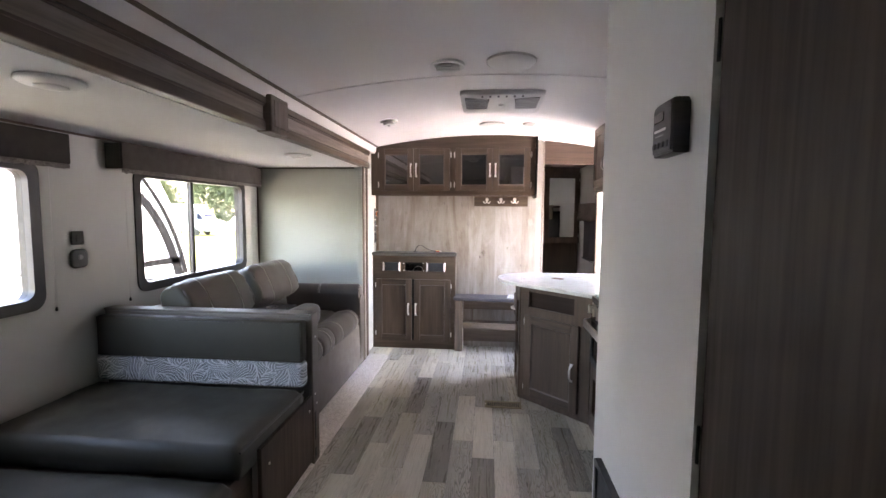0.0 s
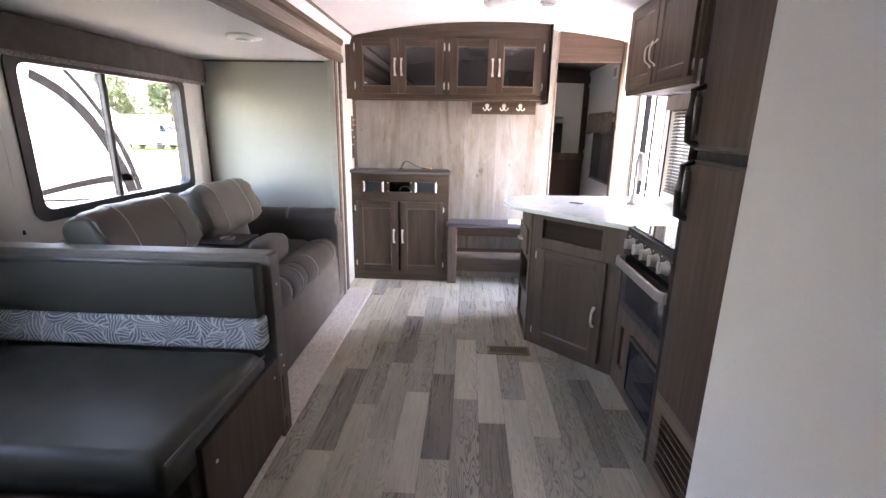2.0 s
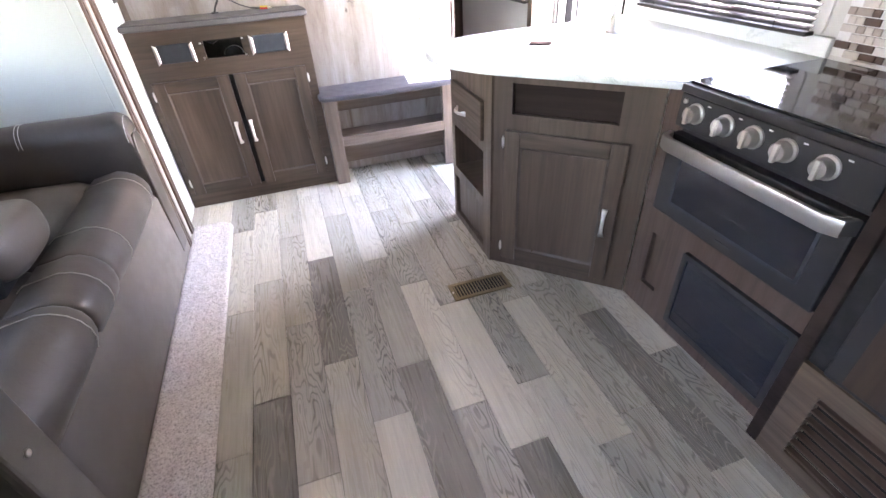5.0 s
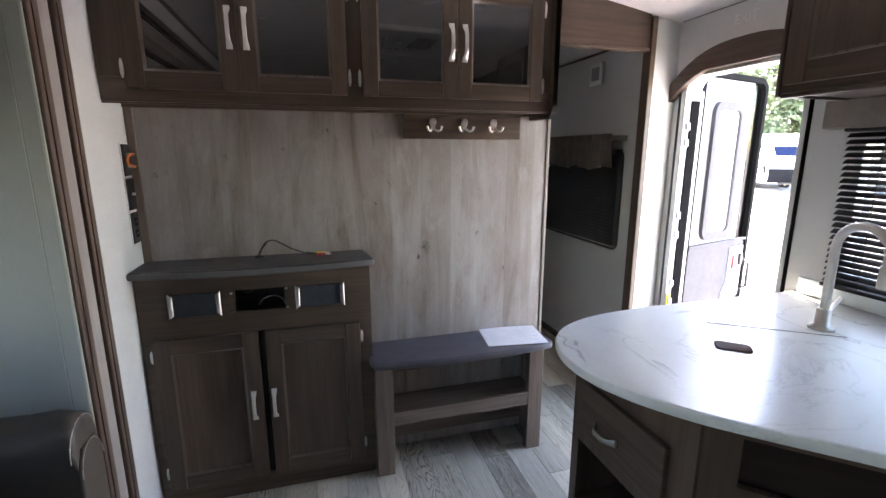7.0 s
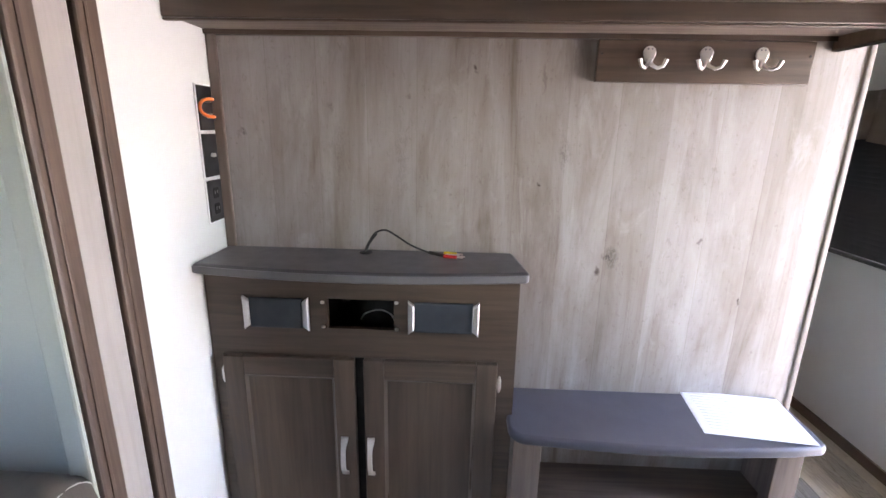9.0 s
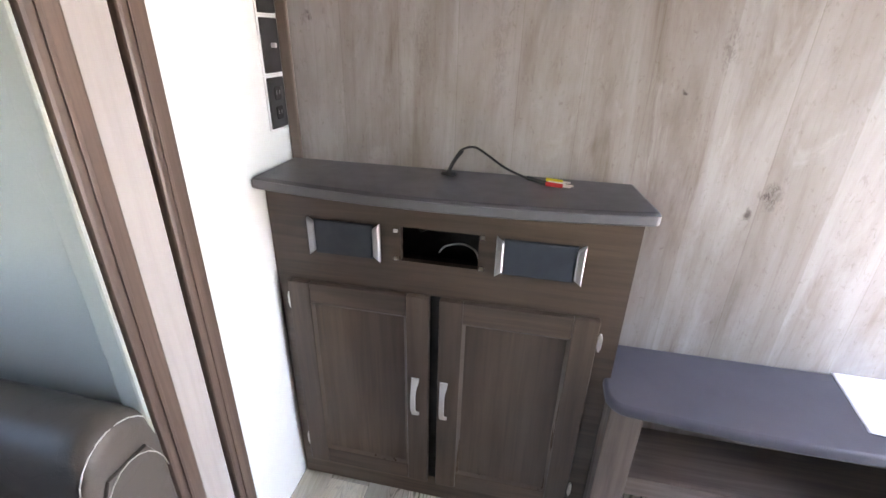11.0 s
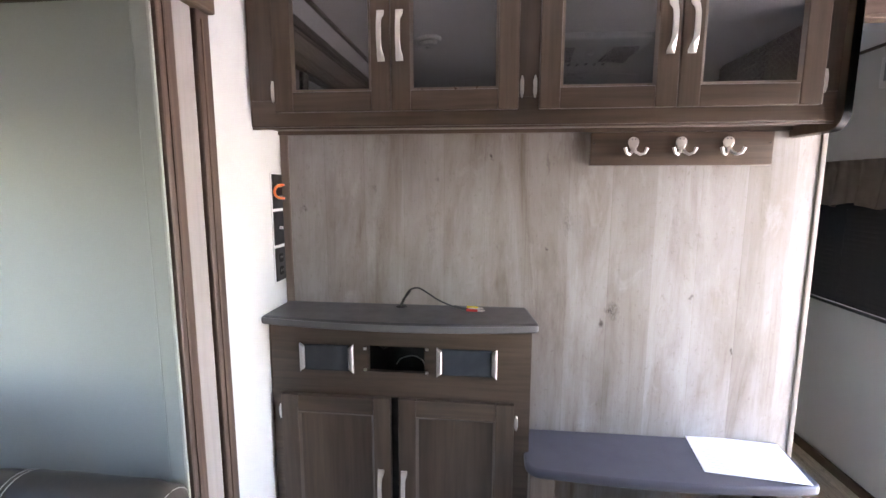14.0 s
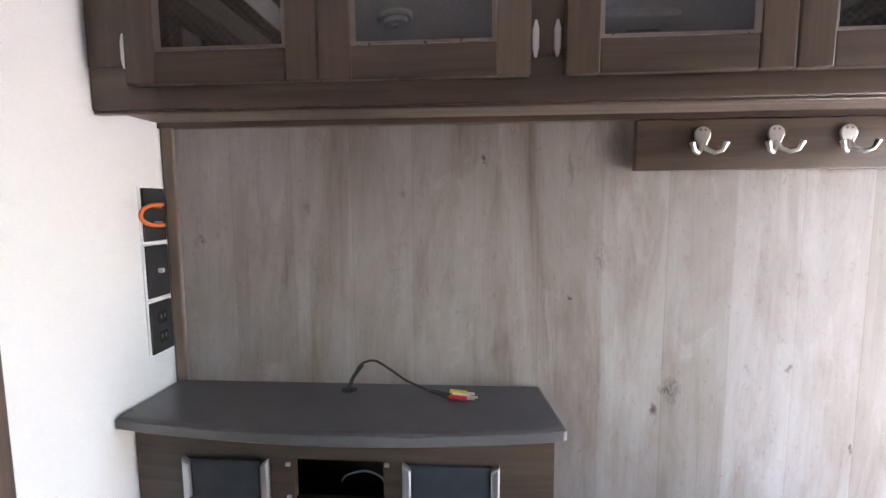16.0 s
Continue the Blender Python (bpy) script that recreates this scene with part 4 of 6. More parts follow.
part("leg", box(-0.118, 4.645, 0, -0.04, PANEL - 0.002, 0.527, 0.003), bench_z, bench)
part("leg", box(0.6, 4.645, 0, 0.672, 4.685, 0.527, 0.003), bench_z, bench)
part("leg", box(0.655, 4.685, 0, 0.672, PANEL - 0.002, 0.527, 0.002), bench_z, bench)
part("back_rail", box(-0.04, PANEL - 0.02, 0.4, 0.655, PANEL - 0.002, 0.527, 0.002), bench_x, bench)
part("lower_back_rail", box(-0.04, PANEL - 0.02, 0.06, 0.655, PANEL - 0.002, 0.2, 0.002), bench_x, bench)
part("shelf", box(-0.04, 4.665, 0.262, 0.655, PANEL - 0.002, 0.28, 0.002), bench_x, bench)
part("shelf_rail", box(-0.04, 4.648, 0.238, 0.6, 4.665, 0.3, 0.002), bench_x, bench)

paper = thing("paper_sheets", 0.549, 4.742, 0.5565, -7, "white printed paper sheets lying on the bench", "paper")
for k in range(2):
    part("sheet", box(-0.14 + 0.003 * k, -0.108 - 0.002 * k, 0.0012 * k, 0.14 + 0.003 * k, 0.108 - 0.002 * k, 0.0012 * k + 0.0008), paper_mat, paper)
for k in range(13):
    part("print_line", box(-0.115, 0.09 - 0.0145 * k, 0.00215, 0.07 + 0.05 * ((k * 7) % 3) / 2, 0.0925 - 0.0145 * k, 0.0024), ink, paper)

# ---- hook board ----
hb = thing("hook_board", 0, 0, 0, 0, "dark wood board with three nickel double hooks", "coat hooks")
part("board", box(0.058, PANEL - 0.02, 1.47, 0.6, PANEL - 0.0005, 1.572, 0.002), wood_x, hb)
for x in (0.068, 0.59):
    part("screw", lathe([(0.003, 0), (0.0025, 0.0015)], 8, None, Matrix.Translation((x, PANEL - 0.02, 1.538)) @ Matrix.Rotation(radians(90), 4, "X")), black_metal, hb)
for x in (0.187, 0.33, 0.468):
    pl = prism(arc(x, 1.541, 0.0165, -25, 205, 12) + [(x - 0.01, 1.522), (x, 1.512), (x + 0.01, 1.522)], PANEL - 0.026, PANEL - 0.0205, "y", 0.002, 2)
    hk = part("hook", pl, nickel, hb, "nickel double hook")
    for s in (-1, 1):
        arm = [(x, PANEL - 0.026, 1.525), (x + s * 0.006, PANEL - 0.032, 1.51), (x + s * 0.016, PANEL - 0.045, 1.502), (x + s * 0.027, PANEL - 0.052, 1.506), (x + s * 0.033, PANEL - 0.054, 1.522)]
        part("prong", tube(arm, [0.005, 0.005, 0.0044, 0.0042, 0.0055], 8), nickel, hk)
    for z in (1.55,):
        for s in (-1, 1):
            part("screw", lathe([(0.0025, 0), (0.002, 0.001)], 8, None, Matrix.Translation((x + 0.005 * s, PANEL - 0.026, z)) @ Matrix.Rotation(radians(90), 4, "X")), grey_plastic, hk)

# ---- overhead cabinet ----
oh = thing("overhead_cabinet", 0, 0, 0, 0, "espresso wood overhead cabinet with four smoked glass doors", "cabinet")
OF, OX0, OX1 = 4.66, LEFT + 0.001, 0.65
xs4 = [OX0 + (OX1 - OX0) * i / 20 for i in range(21)]
part("top_rail", prism([(OX0, 2.0), (OX1, 2.0)] + [(x, ceil_z(x) - 0.001) for x in reversed(xs4)], OF, OF + 0.018, "y"), wood_x, oh)
part("bottom_rail", box(OX0, OF, 1.578, OX1, OF + 0.018, 1.655, 0.003), wood_x, oh)
for a, b in ((OX0, -0.85), (-0.22, -0.085), (0.56, OX1)):
    part("frame_stile", box(a, OF + 0.0005, 1.655, b, OF + 0.018, 2.0), wood_z, oh)
part("bottom_panel", box(OX0, OF + 0.019, 1.586, OX1, PANEL - 0.0215, 1.6), bench_x, oh)
part("bottom_lip", box(OX0, OF + 0.003, 1.572, OX1, OF + 0.017, 1.5775, 0.002), trim_x, oh)
part("cleat", box(OX0, PANEL - 0.018, 1.574, OX1, PANEL - 0.001, 1.586), wood_x, oh)
# Blackened for the dark inside behind the smoked glass.
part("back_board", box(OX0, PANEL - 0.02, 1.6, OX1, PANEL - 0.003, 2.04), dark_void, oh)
ep = [(PANEL - 0.001, 1.555), (4.70, 1.555)] + arc(4.68, 1.6, 0.045, -90, -180, 6) + [(4.635, ceil_z(0.66) - 0.002), (PANEL - 0.001, ceil_z(0.66) - 0.002)]
part("end_panel", prism(ep, OX1 + 0.0005, OX1 + 0.018, "x", 0.003, 2), wood_z, oh)
strip = [(PANEL - 0.001, 1.552), (4.70, 1.552)] + arc(4.68, 1.6, 0.048, -90, -180, 6) + [(4.632, ceil_z(0.66) - 0.003)]
band = bmesh.new()
q = [[band.verts.new((x, y, z)) for y, z in strip] for x in (OX1 - 0.001, OX1 + 0.0195)]
for i in range(len(strip) - 1):
    band.faces.new((q[0][i], q[0][i + 1], q[1][i + 1], q[1][i]))
bmesh.ops.solidify(band, geom=band.faces[:], thickness=0.0025)
part("edge_band", smooth(band), black_plastic, oh)
for a, b, hx, hs in ((-0.889, -0.543, -0.568, (-0.9,)), (-0.541, -0.182, -0.515, (-0.172,)), (-0.125, 0.238, 0.212, (-0.136,)), (0.24, 0.601, 0.266, (0.612,))):
    d = panel_door(oh, a, b, 1.618, 2.033, OF - 0.001, 0.056, 0.02, smoked)
    pull(d, hx, 1.82, 0.135, OF - 0.021)
    for z in (1.68, 1.97):
        hinge(d, hs[0], z, OF - 0.001, 0.06)

# ---- outlet plates beside the cabinet ----
for k, z in enumerate((1.385, 1.262, 1.138)):
    pl = thing("outlet_plate", LEFT + 0.0005, 4.796, z, 90, ("black double cable socket plate on the white wall", "black switch plate on the white wall", "black double power socket plate on the white wall")[k], "wall plate", "wall plates by the cabinet")
    part("backing", box(-0.039, -0.003, -0.061, 0.039, 0, 0.061, 0.001), white_plastic, pl)
    part("plate", box(-0.034, -0.008, -0.057, 0.034, -0.003, 0.057, 0.002), black_plastic, pl)
    if k == 0:
        for dz in (0.02, -0.02):
            part("connector", tube([(0.0, -0.008, dz), (-0.0, -0.022, dz)], 0.006, 8), steel, pl)
        part("jumper", tube(flow([(0, -0.02, 0.02), (-0.012, -0.034, 0.022), (-0.045, -0.036, 0.021), (-0.068, -0.034, 0.013), (-0.076, -0.033, 0), (-0.068, -0.034, -0.013), (-0.045, -0.036, -0.021), (-0.012, -0.034, -0.022), (0, -0.02, -0.02)], 3), 0.0042, 8), orange, pl, "orange cable loop")
    elif k == 1:
        part("toggle", box(-0.004, -0.02, -0.004, 0.004, -0.008, 0.006, 0.002), white_plastic, pl)
    else:
        for dz in (0.022, -0.022):
            part("socket", prism(rounded(-0.014, dz - 0.015, 0.014, dz + 0.015, 0.005), -0.01, -0.008, "y", 0.001, 1), dark_void, pl)
            for dx in (-0.006, 0.006):
                part("slot", box(dx - 0.001, -0.0104, dz - 0.003, dx + 0.001, -0.01, dz + 0.006), grey_plastic, pl)


# ---- kitchen ----
pen = thing("peninsula_cabinet", 0.445, 4.03, 0, -90, "espresso wood cabinet end with a drawer and cubbies", "cabinet")
part("face", holed(0, 0.475, 0, 0.862, 0, 0.018, [(0.035, 0.395, 0.3, 0.52), (0.035, 0.395, 0.035, 0.25), (0.07, 0.38, 0.6, 0.71)]), wood_z, pen)
part("cubby_floor", box(0.02, 0.018, 0.29, 0.41, 0.34, 0.3), wood_y, pen)
part("lower_panel", box(0.02, 0.0185, 0.02, 0.41, 0.028, 0.27), wood_z, pen)
part("cubby_top", box(0.02, 0.018, 0.52, 0.41, 0.34, 0.53), wood_y, pen)
part("cubby_side", box(0.01, 0.018, 0.02, 0.022, 0.34, 0.53), wood_z, pen)
part("cubby_side", box(0.396, 0.018, 0.02, 0.408, 0.17, 0.53), wood_z, pen)
part("cubby_back", box(0.02, 0.34, 0.02, 0.41, 0.35, 0.53), wood_z, pen)
part("back_panel", box(-0.003, 0.018, 0, 0.009, 0.995, 0.862), wood_z, pen)
dr = part("drawer_front", box(0.055, -0.018, 0.572, 0.405, -0.0005, 0.738, 0.004), wood_x, pen)
pull(dr, 0.19, 0.635, 0.1, -0.018, True)

# Cabinet wood darkened to put the recess shade into its colour.
shade_dark_wood = wood("shade_darkened_wood", (0.022, 0.014, 0.012), (0.045, 0.03, 0.024), "x", 0.6, grain=0.4, spec=0.1)
dg = thing("corner_sink_cabinet", 0.455, 3.555, 0, -44.0, "espresso wood angled sink cabinet with a single door", "cabinet")
part("face", holed(0, 0.592, 0, 0.862, 0, 0.018, [(0.072, 0.462, 0.712, 0.828)]), wood_z, dg)
part("false_front", box(0.07, 0.03, 0.70, 0.465, 0.04, 0.84), shade_dark_wood, dg)
dd = panel_door(dg, 0.052, 0.512, 0.045, 0.652, -0.001, 0.062)
pull(dd, 0.468, 0.325, 0.125, -0.021)
for z in (0.6, 0.1):
    hinge(dd, 0.042, z, -0.001)

rc = thing("range_base_cabinet", 0.885, 3.142, 0, -90, "brown wood base cabinet below the range", "cabinet")
part("face", holed(0.0, 0.70, 0, 0.452, 0, 0.018, [(0.08, 0.155, 0.118, 0.348), (0.275, 0.64, 0.085, 0.345)]), trim_z, rc)
part("recess_panel", box(0.075, 0.0185, 0.11, 0.16, 0.026, 0.355), wood_z, rc)
part("dark_panel", box(0.255, -0.012, 0.068, 0.655, 0.0, 0.362, 0.004), black_glass, rc, "dark blue-grey panel")
part("dark_panel_frame", ring_frame(rounded(0.245, 0.06, 0.665, 0.37, 0.006), rounded(0.265, 0.08, 0.645, 0.35, 0.004), -0.016, -0.0005, "y"), black_plastic, rc)
part("stile", box(0.0, 0.0, 0.4525, 0.072, 0.018, 0.862), trim_z, rc)

ov = thing("gas_range", 0.885, 3.08, 0, -90, "black gas range with steel handle and five knobs", "range")
part("body", box(0.002, 0.02, 0.4525, 0.60, 0.55, 0.86), black_metal, ov)
door_o = part("oven_door", box(0.005, -0.022, 0.455, 0.598, 0.0195, 0.735, 0.006), black_plastic, ov)
part("oven_window", box(0.08, -0.024, 0.515, 0.53, -0.0215, 0.675, 0.001), black_glass, door_o)
part("window_trim", ring_frame(rounded(0.07, 0.505, 0.54, 0.685, 0.01), rounded(0.08, 0.515, 0.53, 0.675, 0.006), -0.0255, -0.0222, "y"), blue_grey, door_o)
part("maker_plate", box(0.28, -0.0245, 0.481, 0.335, -0.0222, 0.488), blue_grey, door_o)
hp = [(0.0, -0.022), (0.012, -0.062), (0.045, -0.078), (0.555, -0.078), (0.59, -0.062), (0.602, -0.022), (0.585, -0.022), (0.57, -0.05), (0.545, -0.062), (0.055, -0.062), (0.03, -0.05), (0.018, -0.022)]
part("oven_handle", prism(hp, 0.694, 0.74, "z", 0.005, 2), steel, ov, "wide brushed steel oven handle")
part("control_panel", box(0.002, -0.012, 0.755, 0.60, 0.02, 0.858, 0.004), black_plastic, ov)
for u in (0.074, 0.183, 0.277, 0.372, 0.478):
    kb = part("knob", lathe([(0.031, 0), (0.031, 0.006), (0.026, 0.01), (0.0235, 0.03), (0.02, 0.034)], 24, None, Matrix.Translation((u, -0.012, 0.812)) @ Matrix.Rotation(radians(90), 4, "X")), steel, ov, "silver control knob")
    part("grip", box(u - 0.006, -0.056, 0.787, u + 0.006, -0.044, 0.837, 0.003), nickel, kb)
    part("marking", box(u + 0.034, -0.0125, 0.842, u + 0.046, -0.0118, 0.846), white_plastic, ov)
part("lamp_button", lathe([(0.008, 0), (0.008, 0.006), (0.005, 0.008)], 12, None, Matrix.Translation((0.026, -0.012, 0.838)) @ Matrix.Rotation(radians(90), 4, "X")), steel, ov)
part("cooktop_rim", box(-0.004, -0.018, 0.8605, 0.604, 0.56, 0.886, 0.004), black_metal, ov)
part("cooktop_glass", box(0.012, 0.0, 0.8865, 0.588, 0.53, 0.895, 0.002), black_glass, ov, "folding glass cover of the cooktop")
part("glass_hinge", box(0.1, 0.522, 0.8955, 0.16, 0.55, 0.905, 0.002), steel, ov)
part("glass_hinge", box(0.44, 0.522, 0.8955, 0.5, 0.55, 0.905, 0.002), steel, ov)

top_k = [(RIGHT - 0.003, 4.12), (0.75, 4.12), (0.55, 4.095), (0.42, 4.05), (0.34, 3.985), (0.298, 3.905), (0.284, 3.82), (0.294, 3.735), (0.327, 3.65), (0.385, 3.56), (0.46, 3.477), (0.63, 3.315), (0.8, 3.15), (0.845, 3.1), (0.872, 3.074), (RIGHT - 0.003, 3.074)]
bend = flow([(*q, 0.0) for q in top_k[1:-1]], 4)
top_k = [top_k[0]] + [(q[0], q[1]) for q in bend] + [top_k[-1]]
counter = tagged(part("countertop", prism(top_k, 0.863, 0.89, "z", 0.006, 2), marble), "white marble-look laminate countertop with a rounded peninsula end", "countertop")
part("backsplash_strip", box(RIGHT - 0.022, 3.074, 0.8905, RIGHT - 0.002, 4.1, 0.952, 0.004), marble, counter)
part("edge_seam", box(0.3, 3.735, 0.864, 0.301, 3.7385, 0.889), dark_void, counter)
for a, b in (((0.837, 3.935), (1.13, 3.728)), ((1.2, 3.42), (1.29, 3.36))):
    part("cover_gap", tube([(*a, 0.8908), (*b, 0.8908)], 0.0013, 6), grey_plastic, counter)
cap = thing("cover_grip", 0.755, 3.765, 0.8907, -40, "small brown finger grip set in the countertop", "sink cover grip")
part("grip_plate", prism(rounded(-0.044, -0.028, 0.044, 0.028, 0.014), 0, 0.003, "z", 0.001, 1), cork, cap)

fau = thing("faucet", 1.13, 3.80, 0.8905, 0, "brushed nickel gooseneck kitchen faucet", "faucet")
part("base", lathe([(0.034, 0), (0.032, 0.008), (0.02, 0.014), (0.019, 0.06), (0.015, 0.066)], 24), nickel, fau)
dx, dy = -0.17, -0.985
neck = [(0, 0, 0.06), (0, 0, 0.16), (0, 0, 0.25)] + [(dx * 0.075 * (1 - math.cos(a)), dy * 0.075 * (1 - math.cos(a)), 0.25 + 0.075 * math.sin(a)) for a in [math.pi * i / 10 for i in range(1, 11)]]
part("spout", tube(neck + [(dx * 0.15, dy * 0.15, 0.21)], 0.0125, 12), nickel, fau)
part("spray_head", tube([(dx * 0.15, dy * 0.15, 0.23), (dx * 0.15, dy * 0.15, 0.17)], [0.016, 0.0175], 14), nickel, fau)
part("lever", tube([(0.015, 0, 0.045), (0.05, 0.01, 0.06), (0.085, 0.015, 0.085)], [0.008, 0.006, 0.005], 8), nickel, fau)

# kitchen window dressing
kv = thing("kitchen_valance", RIGHT - 0.001, 4.06, 1.49, -90, "taupe cloth-covered board valance over the kitchen window", "valance")
part("board", box(0, -0.085, 0.0, 1.0, -0.07, 0.092, 0.004), tan_cloth, kv)
part("end_board", box(0, -0.07, 0.0, 0.012, 0, 0.092, 0.003), tan_cloth, kv)
part("end_board", box(0.988, -0.07, 0.0, 1.0, 0, 0.092, 0.003), tan_cloth, kv)


def blind(name, y_far, width, z0, z1, tilt, pitch, label, depth=0.05):
    """A black slatted blind hung inside the room in front of a side window."""
    b = thing(name, RIGHT - 0.004, y_far, z0, -90, label, "blind")
    n = int((z1 - z0) / pitch)
    ca, sa = math.cos(radians(tilt)) * depth / 2, math.sin(radians(tilt)) * depth / 2
    me_ = None
    for i in range(n):
        z = 0.02 + i * pitch
        if me_ is None:
            sh = [(-ca, -sa), (-ca * 0.4, -sa * 0.4 + 0.002), (ca * 0.4, sa * 0.4 + 0.002), (ca, sa)]
            pr = prism([(y, zz) for y, zz in sh] + [(y, zz - 0.0012) for y, zz in reversed(sh)], 0, width, "x")
            first = part("slat", pr, black_plastic, b)
            me_ = first.data
            s = first
        else:
            s = new("slat", me_)
            s.parent = b
        s.location = (0, -0.035, z)
    part("head_rail", box(-0.003, -0.06, z1 - z0, width + 0.003, -0.012, z1 - z0 + 0.03, 0.003), black_plastic, b)
    part("bottom_rail", box(0, -0.055, -0.006, width, -0.015, 0.008, 0.003), black_plastic, b)
    for u in (0.12, width * 0.5, width - 0.12):
        part("ladder_cord", tube([(u, -0.061, 0), (u, -0.061, z1 - z0)], 0.0012, 5), black_plastic, b)
    return b


blind("kitchen_blind", 4.0, 0.86, 0.955, 1.48, 36, 0.0215, "black slatted blind open over the kitchen window", 0.024)
blind("bedroom_blind", 6.02, 0.82, 0.845, 1.4, 72, 0.022, "black slatted blind closed over the bedroom window", 0.03)
tag = thing("price_tag", RIGHT - 0.075, 3.27, 1.06, -90, "white paper tag with a yellow top hanging by the blind", "tag")
part("card", box(-0.03, -0.001, 0, 0.03, 0.0005, 0.085), paper_mat, tag)
part("yellow_top", box(-0.022, -0.002, 0.085, 0.022, 0.001, 0.105), yellow, tag)
part("string", tube([(0, 0, 0.105), (0, 0.004, 0.43)], 0.001, 5), black_plastic, tag)

# upper cabinet, hood and refrigerator
uc = thing("kitchen_wall_cabinet", 1.068, 3.99, 0, -90, "espresso wood wall cabinet with two doors", "cabinet")
zt = ceil_z(1.068) - 0.002
part("body", box(0.0, 0.018, 1.6, 0.93, 0.378, 2.04), wood_z, uc)
part("face_frame", box(0.0, 0.0, 1.588, 0.93, 0.0175, zt, 0.003), wood_x, uc)
part("end_panel", box(-0.014, -0.004, 1.578, -0.0005, 0.38, 2.04, 0.004), wood_z, uc)
part("under_panel", box(0.002, 0.02, 1.585, 0.93, 0.378, 1.5995), bench_x, uc)
part("front_lip", box(0.0, 0.002, 1.574, 0.93, 0.018, 1.5875, 0.003), wood_x, uc)
for a, b, hx in ((0.02, 0.458, 0.43), (0.468, 0.91, 0.496)):
    d = panel_door(uc, a, b, 1.61, zt - 0.02, -0.001, 0.062)
    pull(d, hx, 1.77, 0.14, -0.021, False, 0.034)
for z in (1.66, 1.98):
    hinge(uc, 0.92, z, -0.001)
hl = thing("cabinet_light", 1.3, 3.7, 1.578, 0, "white puck light under the wall cabinet", "light")
part("lens", lathe([(0.035, 0), (0.05, 0.003), (0.05, 0.0065)], 24), white_plastic, hl)
hood = thing("range_hood", 1.08, 3.055, 0, -90, "dark range hood cabinet with white labels", "range hood")
part("cabinet", box(0.002, 0.02, 1.68, 0.58, 0.365, 2.04), wood_z, hood)
part("hood_body", box(0.002, 0.0, 1.58, 0.58, 0.365, 1.679, 0.006), steel, hood)
part("label_card", box(0.12, 0.016, 1.72, 0.26, 0.0195, 1.8, 0.001), paper_mat, hood)
part("label_card", box(0.12, 0.016, 1.86, 0.3, 0.0195, 1.95, 0.001), paper_mat, hood)

fr = thing("refrigerator", 0.82, 2.455, 0, -90, "black two-door refrigerator with dark wood door panels", "refrigerator")
# Far side takes the shade-darkened wood; the near side keeps plain wood.
part("cabinet_side", box(0.0, 0.0, 0, 0.035, 0.62, 2.05, 0.003), shade_dark_wood, fr)
part("cabinet_side", box(0.745, 0.0, 0, 0.773, 0.62, 2.05, 0.003), wood_z, fr)
part("carcass", box(0.036, 0.03, 0.36, 0.744, 0.62, 1.86), black_metal, fr)
# Black strip added to draw the shadow line beside the doors.
part("side_shadow_strip", box(0.036, 0.014, 0.36, 0.09, 0.0295, 1.861), dark_void, fr, "black strip for the shadow gap beside the refrigerator doors")
part("top_panel", box(0.036, 0.0, 1.862, 0.744, 0.02, 2.05, 0.003), wood_x, fr)
for z0, z1, h0, h1 in ((0.39, 1.268, 1.07, 1.262), (1.3, 1.85, 1.318, 1.5)):
    d = part("door", box(0.092, -0.03, z0, 0.74, 0.028, z1, 0.006), black_plastic, fr)
    part("door_panel", box(0.135, -0.033, z0 + 0.015, 0.732, -0.0295, z1 - 0.015, 0.001), dark_wood, d, "dark wood-grain door panel")
    part("handle", tube([(0.112, -0.03, h0), (0.112, -0.062, h0 + 0.012), (0.112, -0.068, (h0 + h1) / 2), (0.112, -0.062, h1 - 0.012), (0.112, -0.03, h1)], 0.012, 8), black_plastic, d, "black plastic handle")
    part("grip_insert", box(0.098, -0.05, h0 + 0.03, 0.104, -0.03, h1 - 0.03, 0.002), steel, d)
lv = part("louvre_panel", holed(0.036, 0.744, 0.0, 0.36, 0.0, 0.02, [(0.105, 0.68, 0.06, 0.295)]), wood_x, fr)
for k in range(7):
    part("slat", turned(box(0.105, -0.01, -0.004, 0.68, 0.01, 0.004, 0.003), Matrix.Translation((0, 0.006, 0.077 + 0.034 * k)) @ Matrix.Rotation(radians(6), 4, "X")), trim_x, lv)
# Black strip keeps the slot between the doors in painted shade.
part("door_gap_shade", box(0.09, -0.012, 1.2685, 0.742, 0.0295, 1.2995), dark_void, fr)
# Black sheet stands for the darkness behind the slats.
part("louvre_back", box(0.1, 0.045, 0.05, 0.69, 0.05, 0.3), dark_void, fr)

# ---- floor register ----
rg = thing("floor_register", 0.327, 3.392, 0.0005, 0, "bronze floor heating register with dark slots", "floor vent")
part("well", box(-0.118, -0.04, 0.0, 0.118, 0.04, 0.002), dark_void, rg)
part("rim", ring_frame([(-0.132, -0.054), (0.132, -0.054), (0.132, 0.054), (-0.132, 0.054)], [(-0.116, -0.038), (0.116, -0.038), (0.116, 0.038), (-0.116, 0.038)], 0.0, 0.006, "z"), brass, rg)
for k in range(17):
    part("bar", box(-0.112 + 0.0135 * k, -0.0385, 0.002, -0.107 + 0.0135 * k, 0.0385, 0.005), brass, rg)
part("lever", box(-0.129, -0.008, 0.006, -0.122, 0.0, 0.01, 0.001), nickel, rg)


# ---- slide-out: sofa ----
sofa = thing("sofa", 0, 0, 0, 0, "dark grey-brown leather reclining sofa with cream stitching", "sofa")
